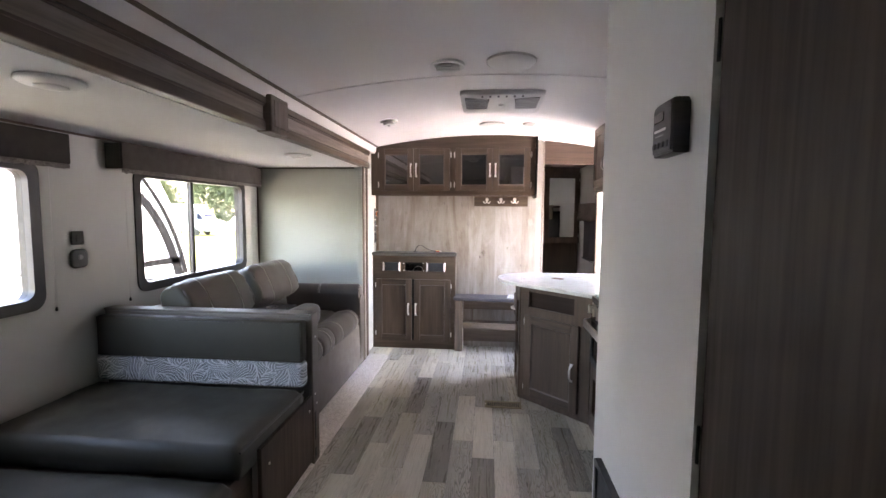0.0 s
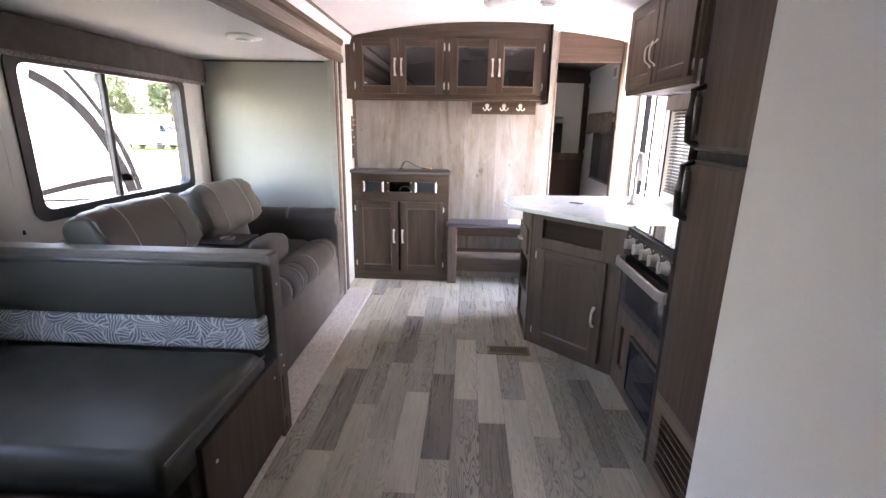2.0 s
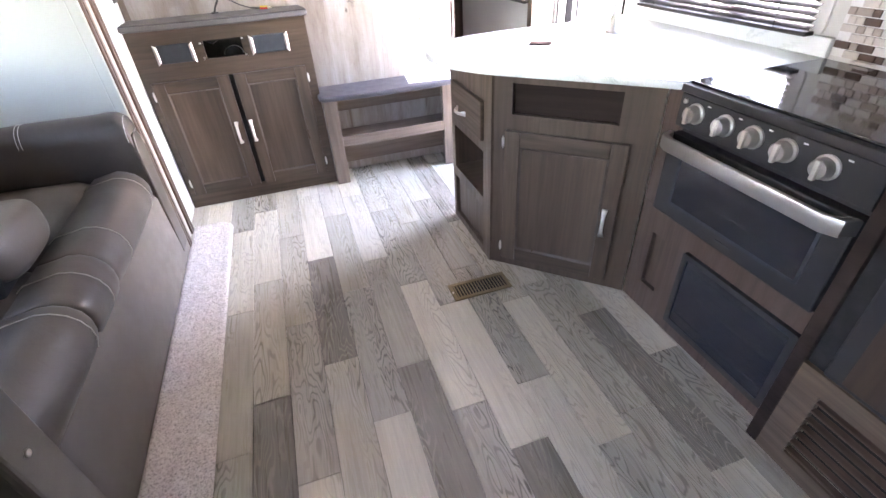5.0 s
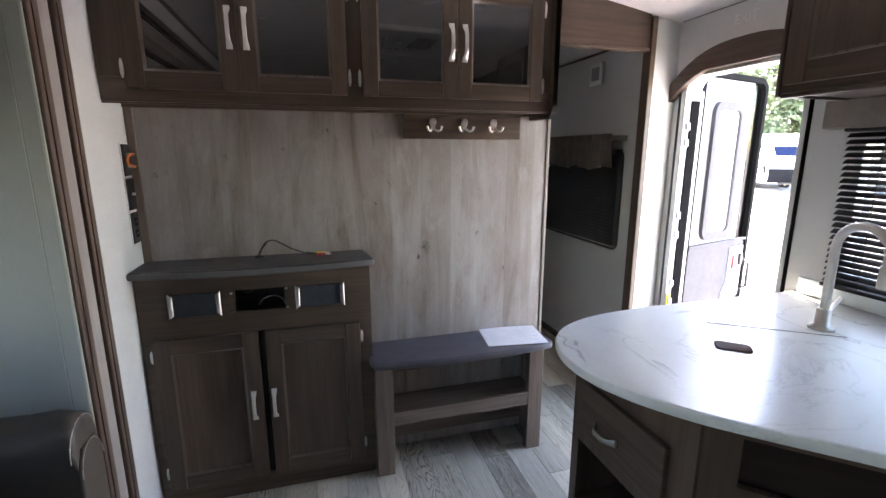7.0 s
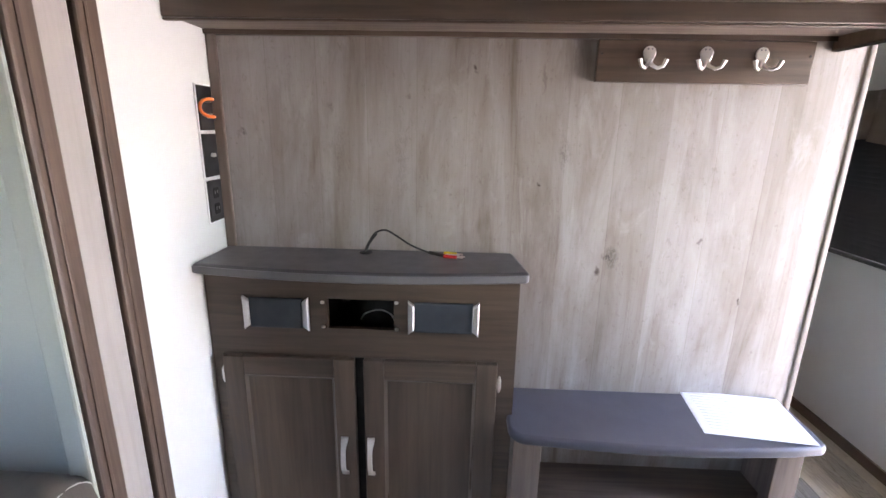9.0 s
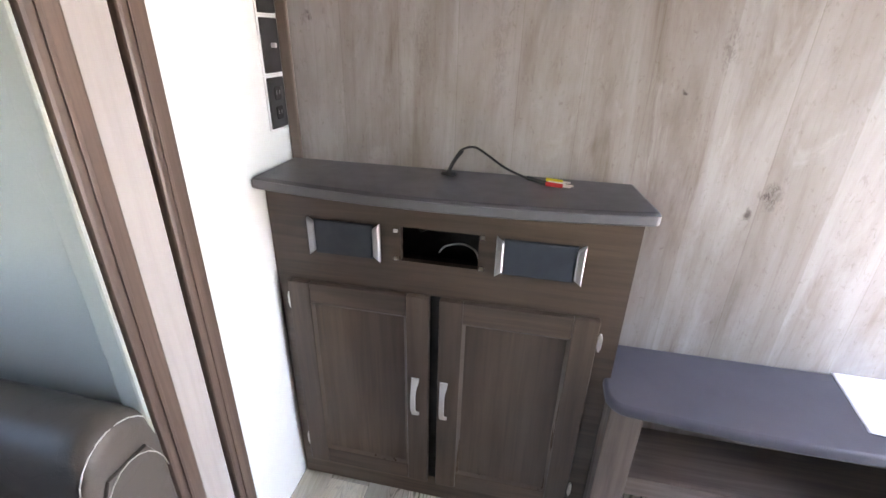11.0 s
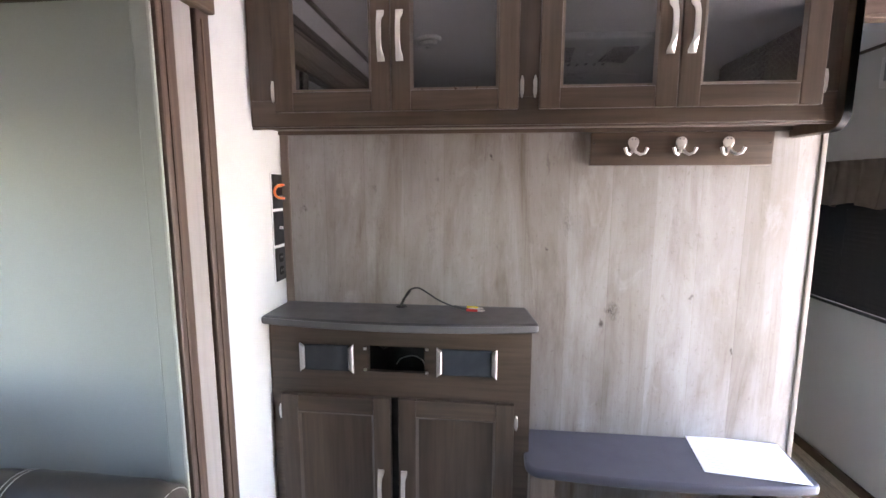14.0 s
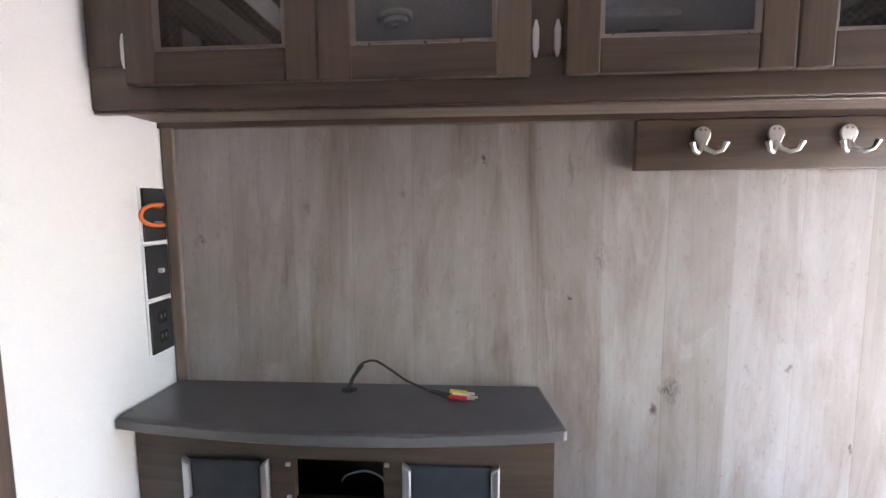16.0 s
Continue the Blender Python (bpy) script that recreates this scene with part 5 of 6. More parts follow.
part("base", box(-1.93, 2.6, 0.03, -0.99, 4.24, 0.32, 0.01), leather_side, sofa)
sk = [(-0.99, 0.012), (-0.948, 0.012), (-0.945, 0.1), (-0.955, 0.36), (-0.97, 0.4), (-0.99, 0.4)]
part("skirt", prism(sk, 2.6, 4.24, "y", 0.004, 2), skirt_mat, sofa, "taupe vinyl front skirt")


def seat_profile():
    """Seat cushion cut from front to back, with a fat rolled front."""
    pts = [(-1.7, 0.3), (-1.0, 0.3)]
    pts += [(-1.04 + 0.1 * math.cos(a), 0.428 + 0.1 * math.sin(a)) for a in [radians(-70 + 20 * i) for i in range(10)]]
    pts += [(-1.135, 0.51), (-1.16, 0.49), (-1.2, 0.512), (-1.45, 0.52), (-1.7, 0.5)]
    return pts


def stitch(parent, pts, r=0.0016):
    return part("stitching", tube(pts, r, 5), thread, parent, "cream stitching line")


for y0, y1, lines in ((2.6, 3.2, (2.74, 3.14)), (3.2, 3.45, (3.33,)), (3.45, 4.106, (3.6, 4.0))):
    n = 20
    bm = bmesh.new()
    prof = seat_profile()
    rows_ = []
    half = (y1 - y0) / 2 - 0.002
    for i in range(n + 1):
        u = math.sin(math.pi * (i / n - 0.5))
        y = (y0 + y1) / 2 + half * u
        edge = (max(0.0, 1 - abs(u) ** 6)) ** 0.5
        row = []
        for k, (x, z) in enumerate(prof):
            cx, cz = -1.35, 0.34
            s = 0.955 + 0.045 * edge
            w = 0.007 * noise.noise(Vector((x * 5, y * 6, z * 5))) + 0.003 * noise.noise(Vector((x * 16, y * 30, z * 9)))
            row.append(bm.verts.new((cx + (x - cx) * s + w, y, cz + (z - cz) * s + w)))
        rows_.append(row)
    for a, b in zip(rows_, rows_[1:]):
        for k in range(len(prof)):
            bm.faces.new((a[k], a[(k + 1) % len(prof)], b[(k + 1) % len(prof)], b[k]))
    bm.faces.new(rows_[0]), bm.faces.new(rows_[-1])
    seat = part("seat_cushion", smooth(bm, 60), leather, sofa)
    for c in lines:
        stitch(seat, [(x + (0.0035 if x > -1.1 else 0), c, z + 0.0045) for x, z in seat_profile()[4:14]], 0.0018)
for y0, y1 in ((2.6, 3.3), (3.3, 4.1)):
    part("back_cushion", puffy(0.14, (y1 - y0) / 2 - 0.01, 0.2, 4.5, 10, Matrix.Translation((-1.72, (y0 + y1) / 2, 0.6)) @ Matrix.Rotation(radians(-14), 4, "Y"), 0.03), leather, sofa)
part("back_frame", box(-1.95, 2.62, 0.3, -1.8, 4.2, 0.8, 0.03), leather_side, sofa)
# head pillows: boxy rolls with gathered dark ends
for yc, ln in ((2.925, 0.325), (3.70, 0.325)):
    m = Matrix.Translation((-1.6, yc, 0.82)) @ Matrix.Rotation(radians(-24), 4, "Y")
    bm, rows_ = bmesh.new(), []
    n, k_ = 30, 40
    for i in range(n + 1):
        u = math.sin(math.pi * (i / n - 0.5))
        e = 0.8 + 0.2 * max(0.0, 1 - abs(u) ** 5) ** 0.5
        gather = max(0.0, abs(u) - 0.72) / 0.28
        row = []
        for k in range(k_):
            a = math.tau * k / k_
            ca, sa = math.cos(a), math.sin(a)
            d = (abs(ca) ** 3.2 + abs(sa) ** 3.2) ** (1 / 3.2)
            w = 1 + 0.05 * gather * math.sin(k * 2.2 + 3 * noise.noise(Vector((k, yc, 0)))) + 0.05 * noise.noise(Vector((ca * 2.2, u * 2.5 + yc * 7, sa * 2.2)))
            row.append(bm.verts.new(m @ Vector((0.105 * e * w * ca / d, ln * u, 0.168 * e * w * sa / d))))
        rows_.append(row)
    for ra, rb in zip(rows_, rows_[1:]):
        for k in range(k_):
            bm.faces.new((ra[k], ra[(k + 1) % k_], rb[(k + 1) % k_], rb[k]))
    bm.faces.new(rows_[0]), bm.faces.new(rows_[-1])
    pl = part("head_pillow", smooth(bm, 60), leather, sofa, "puffy leather head pillow")
    for end in (-1, 1):
        part("end_panel", puffy(0.088, 0.028, 0.142, 3.0, 10, m @ Matrix.Translation((0, end * (ln - 0.008), 0)), 0.2), black_vinyl, pl, "dark gathered end")
    for u in (-0.55, 0.45):
        e = (0.8 + 0.2 * (1 - abs(u) ** 5) ** 0.5) * 1.02
        pts = []
        for i in range(17):
            a = radians(-70 + 200 * i / 16)
            ca, sa = math.cos(a), math.sin(a)
            d = (abs(ca) ** 3.2 + abs(sa) ** 3.2) ** (1 / 3.2)
            w = e * (1 + 0.05 * noise.noise(Vector((ca * 2.2, u * 2.5 + yc * 7, sa * 2.2))))
            pts.append(m @ Vector((0.105 * w * ca / d, ln * u, 0.168 * w * sa / d)))
        stitch(pl, pts, 0.0019)
# folded-down console
con = part("console", prism([(-1.78, 0.45), (-1.26, 0.45), (-1.18, 0.49), (-1.16, 0.56), (-1.19, 0.62), (-1.3, 0.64), (-1.78, 0.66)], 3.3, 3.64, "y", 0.02, 3), black_plastic, sofa, "black console with cup holders")
part("console_tray", box(-1.7, 3.33, 0.65, -1.32, 3.61, 0.661, 0.004), black_plastic, con)
for x in (-1.63, -1.46):
    part("cup_holder", ring_frame(arc(x, 3.47, 0.045, 0, 345, 23), arc(x, 3.47, 0.036, 0, 345, 23), 0.66, 0.668, "z"), steel, con)
part("console_side", box(-1.76, 3.292, 0.45, -1.24, 3.299, 0.63, 0.002), black_plastic, con)
part("console_roll", puffy(0.085, 0.165, 0.085, 3.2, 10, Matrix.Translation((-1.2, 3.475, 0.6)), 0.06), leather, con)
# far arm
ap = [(4.11, 0.05), (4.245, 0.05), (4.252, 0.66)] + [(4.178 + 0.078 * math.cos(radians(a)), 0.655 + 0.088 * math.sin(radians(a))) for a in range(15, 181, 15)] + [(4.108, 0.61)]
bm = bmesh.new()
rows_ = []
ends = [(-0.985, 1.0), (-0.968, 0.985), (-0.957, 0.955), (-0.952, 0.9), (-0.9505, 0.8)]
for x, s in [(-1.85 + 0.06 * i, 1.0) for i in range(15)] + ends:
    pucker = 0.012 * max(0.0, (x + 1.06) / 0.1)
    ring_ = []
    for k, (y, z) in enumerate(ap):
        w = 0.003 * noise.noise(Vector((x * 8, y * 9, z * 9))) + pucker * noise.noise(Vector((x * 22, y * 34, z * 34)))
        ring_.append(bm.verts.new((x, 4.178 + (y - 4.178) * s + w, 0.4 + (z - 0.4) * s + w)))
    rows_.append(ring_)
for a, b in zip(rows_, rows_[1:]):
    for k in range(len(ap)):
        bm.faces.new((a[k], a[(k + 1) % len(ap)], b[(k + 1) % len(ap)], b[k]))
bm.faces.new(rows_[0]), bm.faces.new(rows_[-1])
arm = part("arm", smooth(bm, 55), leather, sofa, "rounded leather sofa arm")
stitch(arm, [(-0.957, 4.178 + 0.075 * math.cos(radians(a)), 0.641 + 0.085 * math.sin(radians(a))) for a in range(5, 186, 15)], 0.0013)
stitch(arm, [(-0.943, 4.178 + 0.062 * math.cos(radians(a)), 0.572 + 0.085 * math.sin(radians(a))) for a in range(5, 176, 17)], 0.0012)
for xo in (-1.32, -1.333):
    stitch(arm, [(xo, 4.178 + 0.0795 * math.cos(radians(a)), 0.655 + 0.0895 * math.sin(radians(a))) for a in range(15, 181, 12)], 0.0013)
part("arm_front", prism([(4.114, 0.06), (4.235, 0.06), (4.24, 0.6), (4.215, 0.655), (4.14, 0.655), (4.114, 0.6)], -0.955, -0.943, "x", 0.006, 2), leather, sofa)

# ---- slide-out: dinette made up as a bed ----
din = thing("dinette_bench", 0, 0, 0, 0, "dinette bench with black cushions and leaf-print band", "dinette bench")
part("back_board", box(-1.97, 2.485, 0.03, -0.765, 2.555, 0.84, 0.006), skirt_mat, din)
part("top_cap", box(-1.97, 2.478, 0.8405, -0.76, 2.56, 0.856, 0.005), skirt_mat, din)
part("end_post", box(-0.7645, 2.475, 0.0, -0.745, 2.56, 0.85, 0.006), skirt_mat, din)
part("side_panel", box(-0.77, 1.9, 0.03, -0.75, 2.4745, 0.40, 0.005), dark_wood, din)
part("side_skirt", box(-0.775, 1.86, 0.03, -0.7705, 1.9, 0.40), black_vinyl, din)
part("platform", box(-1.97, 1.0, 0.03, -0.8, 2.48, 0.33), wood_y, din)
part("back_cushion", box(-1.96, 2.405, 0.60, -0.775, 2.477, 0.828, 0.02, None, 4), black_vinyl, din, "black upper back cushion")
for z in (0.612, 0.818):
    part("piping", tube([(-1.95, 2.408, z), (-0.79, 2.408, z)], 0.005, 6), black_vinyl, din)
part("piping", tube([(-0.787, 2.408, 0.612), (-0.787, 2.408, 0.818)], 0.005, 6), black_vinyl, din)
bandb = part("leaf_band", box(-1.96, 2.395, 0.465, -0.77, 2.478, 0.603, 0.022, None, 4), fern, din, "grey and white leaf-print cushion band")


def slab(name, x0, x1, y0, y1, z0, z1, material, parent, seed, r=0.024):
    """A foam cushion with soft edges and faint creases."""
    nx, ny = 34, 26
    bm = bmesh.new()
    grid = []
    for i in range(nx + 1):
        line = []
        for j in range(ny + 1):
            u, v = i / nx, j / ny
            e = min(u, 1 - u) * (x1 - x0), min(v, 1 - v) * (y1 - y0)
            fall = sum((r - min(d, r)) ** 2 / r for d in e) * 0.9
            x, y = x0 + (x1 - x0) * u, y0 + (y1 - y0) * v
            w = 0.006 * noise.noise(Vector((x * 4 + seed, y * 5, 0))) + 0.003 * noise.noise(Vector((x * 14 + seed, y * 6, 3)))
            line.append(bm.verts.new((x, y, z1 - fall + w)))
        grid.append(line)
    for i in range(nx):
        for j in range(ny):
            bm.faces.new((grid[i][j], grid[i + 1][j], grid[i + 1][j + 1], grid[i][j + 1]))
    rim = grid[0][:] + [g[-1] for g in grid[1:]] + grid[-1][-2::-1] + [g[0] for g in grid[-2:0:-1]]
    low = [bm.verts.new((v.co.x, v.co.y, z0)) for v in rim]
    for k in range(len(rim)):
        bm.faces.new((rim[k], rim[(k + 1) % len(rim)], low[(k + 1) % len(rim)], low[k]))
    bm.faces.new(low)
    return part(name, smooth(bm, 60), material, parent)


slab("seat_cushion", -1.96, -0.77, 1.76, 2.40, 0.345, 0.468, black_vinyl, din, 1.0)
slab("filler_cushion", -1.96, -0.785, 1.05, 1.735, 0.27, 0.365, black_vinyl, din, 7.0)
part("piping", tube([(-0.768, 1.77, 0.452), (-0.766, 2.0, 0.455), (-0.766, 2.39, 0.452)], 0.006, 6), leather_side, din)
for y, z in ((1.97, 0.3), (2.50, 0.4), (2.52, 0.34), (2.43, 0.33), (2.51, 0.72)):
    part("bolt", lathe([(0.007, 0), (0.006, 0.003), (0.003, 0.004)], 12, None, Matrix.Translation((-0.7445 if y > 2.47 else -0.7495, y, z)) @ Matrix.Rotation(radians(90), 4, "Y")), nickel, din)
for z0, z1 in ((0.14, 0.3), (0.03, 0.09)):
    part("latch_plate", box(-0.7445, 2.49, z0, -0.741, 2.512, z1, 0.001), black_metal, din)

# ---- slide-out: valances, cords, wall plates, lights ----
for nm, y0, y1, zb, zt_ in (("valance", 2.55, 4.16, 1.645, 1.79), ("valance", 0.7, 2.225, 1.635, 1.78)):
    v = thing(nm, 0, 0, 0, 0, "charcoal cloth box valance with pale fringe", "valance", "slide-out window valances")
    part("front", box(-1.885, y0, zb, -1.87, y1, zt_, 0.004), valance_mat, v)
    part("end", box(-1.979, y0, zb, -1.8855, y0 + 0.014, zt_, 0.003), black_vinyl, v)
    part("end", box(-1.979, y1 - 0.014, zb, -1.8855, y1, zt_, 0.003), valance_mat, v)
    part("top", box(-1.979, y0 + 0.014, zt_ - 0.014, -1.8855, y1 - 0.014, zt_, 0.003), valance_mat, v)
    bm = bmesh.new()
    n = 90
    rows_ = [[], []]
    for i in range(n + 1):
        y = y0 + (y1 - y0) * i / n
        rows_[0].append(bm.verts.new((-1.877, y, zb + 0.004)))
        rows_[1].append(bm.verts.new((-1.877 + 0.003 * math.sin(i * 2.1), y, zb - 0.024 - 0.008 * noise.noise(Vector((y * 30, 1, 2))))))
    for i in range(n):
        bm.faces.new((rows_[0][i], rows_[0][i + 1], rows_[1][i + 1], rows_[1][i]))
    bmesh.ops.solidify(bm, geom=bm.faces[:], thickness=0.003)
    part("fringe", bm, fringe_mat, v, "pale ragged fringe")
for y, zb in ((2.66, 0.86), (4.11, 0.9), (2.185, 0.9)):
    cd = thing("blind_cord", -1.955, y, zb, 0, "thin white blind cord with a dark toggle", "blind cord", "blind cords")
    part("cord", tube([(0, 0, 0), (0.002, 0, 0.74)], 0.0014, 5), white_plastic, cd)
    part("toggle", lathe([(0.004, 0), (0.007, 0.006), (0.004, 0.022)], 10), black_plastic, cd)
sw = thing("switch_plate", SLIDE_X + 0.0005, 2.345, 1.26, 90, "square dark grey switch plate on the white wall", "wall plate")
part("plate", box(-0.036, -0.008, -0.036, 0.036, 0, 0.036, 0.004), black_plastic, sw)
part("rocker", box(-0.014, -0.012, -0.02, 0.014, -0.008, 0.02, 0.003), black_plastic, sw)
sk2 = thing("socket_cover", SLIDE_X + 0.0005, 2.34, 1.15, 90, "rounded black socket cover on the white wall", "wall plate")
part("cover", prism(rounded(-0.05, -0.05, 0.05, 0.05, 0.028), -0.02, 0, "y", 0.008, 3), black_plastic, sk2)
part("knob", lathe([(0.014, 0), (0.012, 0.006)], 16, None, Matrix.Translation((0, -0.02, 0.008)) @ Matrix.Rotation(radians(90), 4, "X")), grey_plastic, sk2)
for x, y in ((-1.17, 1.46), (-1.17, 3.33)):
    L = thing("slide_light", x, y, SLIDE_TOP - 0.001, 0, "flat round white ceiling light, switched off", "ceiling light", "slide-out lights")
    part("dome", lathe([(0.09, 0), (0.092, -0.008), (0.08, -0.016), (0.04, -0.021), (0.005, -0.022)], 32), white_plastic, L)
    part("lens", lathe([(0.045, -0.0205), (0.04, -0.026), (0.005, -0.028)], 24), white_plastic, L)

# ---- ceiling fittings ----
for nm, x, y, r, lab, cat in (("ceiling_vent", -0.02, 2.49, 0.088, "round white ceiling air vent", "ceiling vent"), ("ceiling_light", 0.30, 2.46, 0.118, "round white ceiling light, switched off", "ceiling light"), ("ceiling_light", 0.225, 4.10, 0.105, "round white ceiling light, switched off", "ceiling light"), ("ceiling_vent", 0.53, 4.05, 0.055, "small round white ceiling vent", "ceiling vent"), ("smoke_alarm", -0.575, 3.66, 0.068, "white round smoke alarm on the ceiling", "smoke alarm")):
    L = thing(nm, x, y, ceil_z(x) + 0.001, 0, lab, cat)
    slope = math.atan(-2 * 0.085 * (x - 0.2))
    tilt_m = Matrix.Rotation(-slope, 4, "Y")
    if nm == "ceiling_vent":
        part("ring", ring_frame(arc(0, 0, r, 0, 350, 35), arc(0, 0, r * 0.74, 0, 350, 35), -0.014, 0, "z"), white_plastic, L)
        part("damper", lathe([(r * 0.74, -0.006), (r * 0.3, -0.014), (0.004, -0.016)], 28, None, tilt_m), grey_plastic, L)
        for k in range(3):
            part("louvre", box(-r * 0.7, -0.004 + (k - 1) * r * 0.4, -0.02, r * 0.7, 0.004 + (k - 1) * r * 0.4, -0.012, 0.001), white_plastic, L)
    elif nm == "ceiling_light":
        part("dome", lathe([(r, 0), (r * 1.02, -0.012), (r * 0.85, -0.028), (r * 0.4, -0.036), (0.004, -0.038)], 36, None, tilt_m), white_plastic, L)
        part("rim", ring_frame(arc(0, 0, r * 1.05, 0, 350, 35), arc(0, 0, r, 0, 350, 35), -0.012, 0, "z"), steel, L)
    else:
        part("base", lathe([(r, 0), (r, -0.01), (r * 0.9, -0.018)], 30, None, tilt_m), white_plastic, L)
        part("cover", lathe([(r * 0.7, -0.016), (r * 0.66, -0.034), (0.004, -0.037)], 30, None, tilt_m), white_plastic, L)
        part("test_button", lathe([(0.012, -0.036), (0.01, -0.04)], 12), grey_plastic, L)
ac = thing("air_conditioner_grille", 0.275, 3.26, ceil_z(0.275) + 0.002, 0, "white ceiling air conditioner with black grilles", "air conditioner")
part("housing", prism(rounded(-0.265, -0.27, 0.265, 0.27, 0.03), -0.035, 0, "z", 0.012, 3), white_plastic, ac)
for s in (-1, 1):
    g = prism([(s * 0.08, -0.16), (s * 0.235, -0.2), (s * 0.235, 0.12), (s * 0.1, 0.12)], -0.0365, -0.0352, "z")
    gr = part("grille", g, black_plastic, ac, "black intake grille")
    for k in range(9):
        part("grille_bar", box(min(s * 0.09, s * 0.232), -0.165 + 0.033 * k, -0.0385, max(s * 0.09, s * 0.232), -0.157 + 0.033 * k, -0.0367), white_plastic, gr)
for k in range(6):
    part("slot", box(-0.13 + 0.05 * k, -0.245, -0.0362, -0.118 + 0.05 * k, -0.205, -0.0352), black_plastic, ac)
part("knob", lathe([(0.02, -0.035), (0.018, -0.045)], 16), white_plastic, ac)

# ---- partition: control panel, black cover, dark door ----
tp = thing("control_panel", 0.5645, 1.07, 1.525, -90, "black plastic control panel on the white partition", "control panel")
part("case", prism([(-0.05, 0.0), (0.05, 0.0), (0.05, 0.094), (0.042, 0.104), (-0.042, 0.104), (-0.05, 0.094)], -0.032, 0, "y", 0.005, 2), black_plastic, tp)
panel_face = plain("dark_grey_panel_face", (0.075, 0.075, 0.08), (0.06, 0.06, 0.064), 0.5, fine=300)
part("face_plate", prism([(-0.045, 0.006), (0.045, 0.006), (0.045, 0.09), (0.038, 0.098), (-0.038, 0.098), (-0.045, 0.09)], -0.0345, -0.0325, "y", 0.002, 2), panel_face, tp, "dark grey face plate")
part("display", box(-0.038, -0.0365, 0.066, 0.01, -0.0347, 0.084, 0.001), black_glass, tp)
for k in range(4):
    part("button", box(-0.04 + 0.021 * k, -0.038, 0.014, -0.026 + 0.021 * k, -0.0347, 0.026, 0.002), black_plastic, tp)
part("legend", box(-0.036, -0.0356, 0.047, 0.02, -0.0347, 0.052), white_plastic, tp, "pale lettering bar")
part("legend", box(-0.03, -0.0356, 0.038, 0.01, -0.0347, 0.0405), grey_plastic, tp, "grey lettering bar")
bx = thing("black_wall_cover", 0.5645, 1.565, 0.28, -90, "black framed vent cover low on the white partition", "vent cover")
part("frame", ring_frame(rounded(0.0, 0, 0.42, 0.355, 0.012), rounded(0.02, 0.02, 0.4, 0.335, 0.008), -0.02, 0, "y"), black_plastic, bx)
part("cover_panel", box(0.02, -0.012, 0.02, 0.4, -0.002, 0.335), black_plastic, bx)
door_wood = wood("dark_streaked_wood", (0.022, 0.0165, 0.0125), (0.058, 0.045, 0.035), "z", 0.5, spec=0.25)
pd = thing("dark_wood_door", 0.575, 0.945, 0.0, -90, "dark wood-grain closed door in the white partition", "door")
part("leaf", box(0.0, 0.0, 0.02, 0.955, 0.035, 1.995, 0.003), door_wood, pd)
for z in (0.25, 1.0, 1.7):
    part("hinge", tube([(-0.002, -0.003, z - 0.035), (-0.002, -0.003, z + 0.035)], 0.003, 8), black_metal, pd)

# ---- bedroom beyond the doorway ----
bv = thing("bedroom_valance", RIGHT - 0.001, 6.0, 1.32, -90, "gathered taupe cloth valance over the bedroom window", "valance")
n = 80
bm = bmesh.new()
g = []
for j in range(5):
    line = []
    for i in range(n + 1):
        u = 0.82 * i / n
        w = (0.3 + 0.7 * j / 4) * 0.024 * (math.sin(u * 52 + 1.5 * math.sin(u * 9)) + 0.5 * math.sin(u * 97 + 1))
        line.append(bm.verts.new((u, -0.11 - w, 0.2 - 0.05 * j - (0.012 * math.sin(u * 23) if j == 4 else 0))))
    g.append(line)
for j in range(4):
    for i in range(n):
        bm.faces.new((g[j][i], g[j][i + 1], g[j + 1][i + 1], g[j + 1][i]))
bmesh.ops.solidify(bm, geom=bm.faces[:], thickness=0.002)
part("cloth", smooth(bm, 60), tan_cloth, bv)
part("rod", box(0.0, -0.07, 0.16, 0.82, -0.002, 0.19, 0.003), tan_cloth, bv)
wv = thing("wall_vent", RIGHT - 0.0005, 5.52, 1.895, -90, "small square white vent on the bedroom wall", "wall vent")
part("cover", box(-0.065, -0.02, -0.065, 0.065, 0, 0.065, 0.006), white_plastic, wv)
part("insert", box(-0.04, -0.0215, -0.04, 0.04, -0.0195, 0.04, 0.001), grey_plastic, wv)
wd = thing("bedroom_wardrobe", 1.435, 6.46, 0.0, 180 + 13, "dark wood wardrobe with a mirrored door ajar", "wardrobe")
part("carcass", box(0.0, -0.5, 1.0, 0.5, -0.03, 2.02), wood_z, wd)
mdoor = part("door", holed(0.0, 0.5, 1.0, 1.95, -0.02, 0.0, [(0.07, 0.43, 1.08, 1.87)]), wood_z, wd)
part("mirror", box(0.065, -0.014, 1.075, 0.435, -0.008, 1.875), mirror, mdoor, "mirror glass")
for z in (1.1, 1.85):
    hinge(mdoor, 0.01, z, 0.008)
part("lower_carcass", box(0.0, -0.5, 0.0, 0.5, -0.02, 0.999, 0.004), dark_wood, wd, "dark wood lower front")

# ---- carpet strip ----
bm = bmesh.new()
n, k_ = 620, 30
cols = []
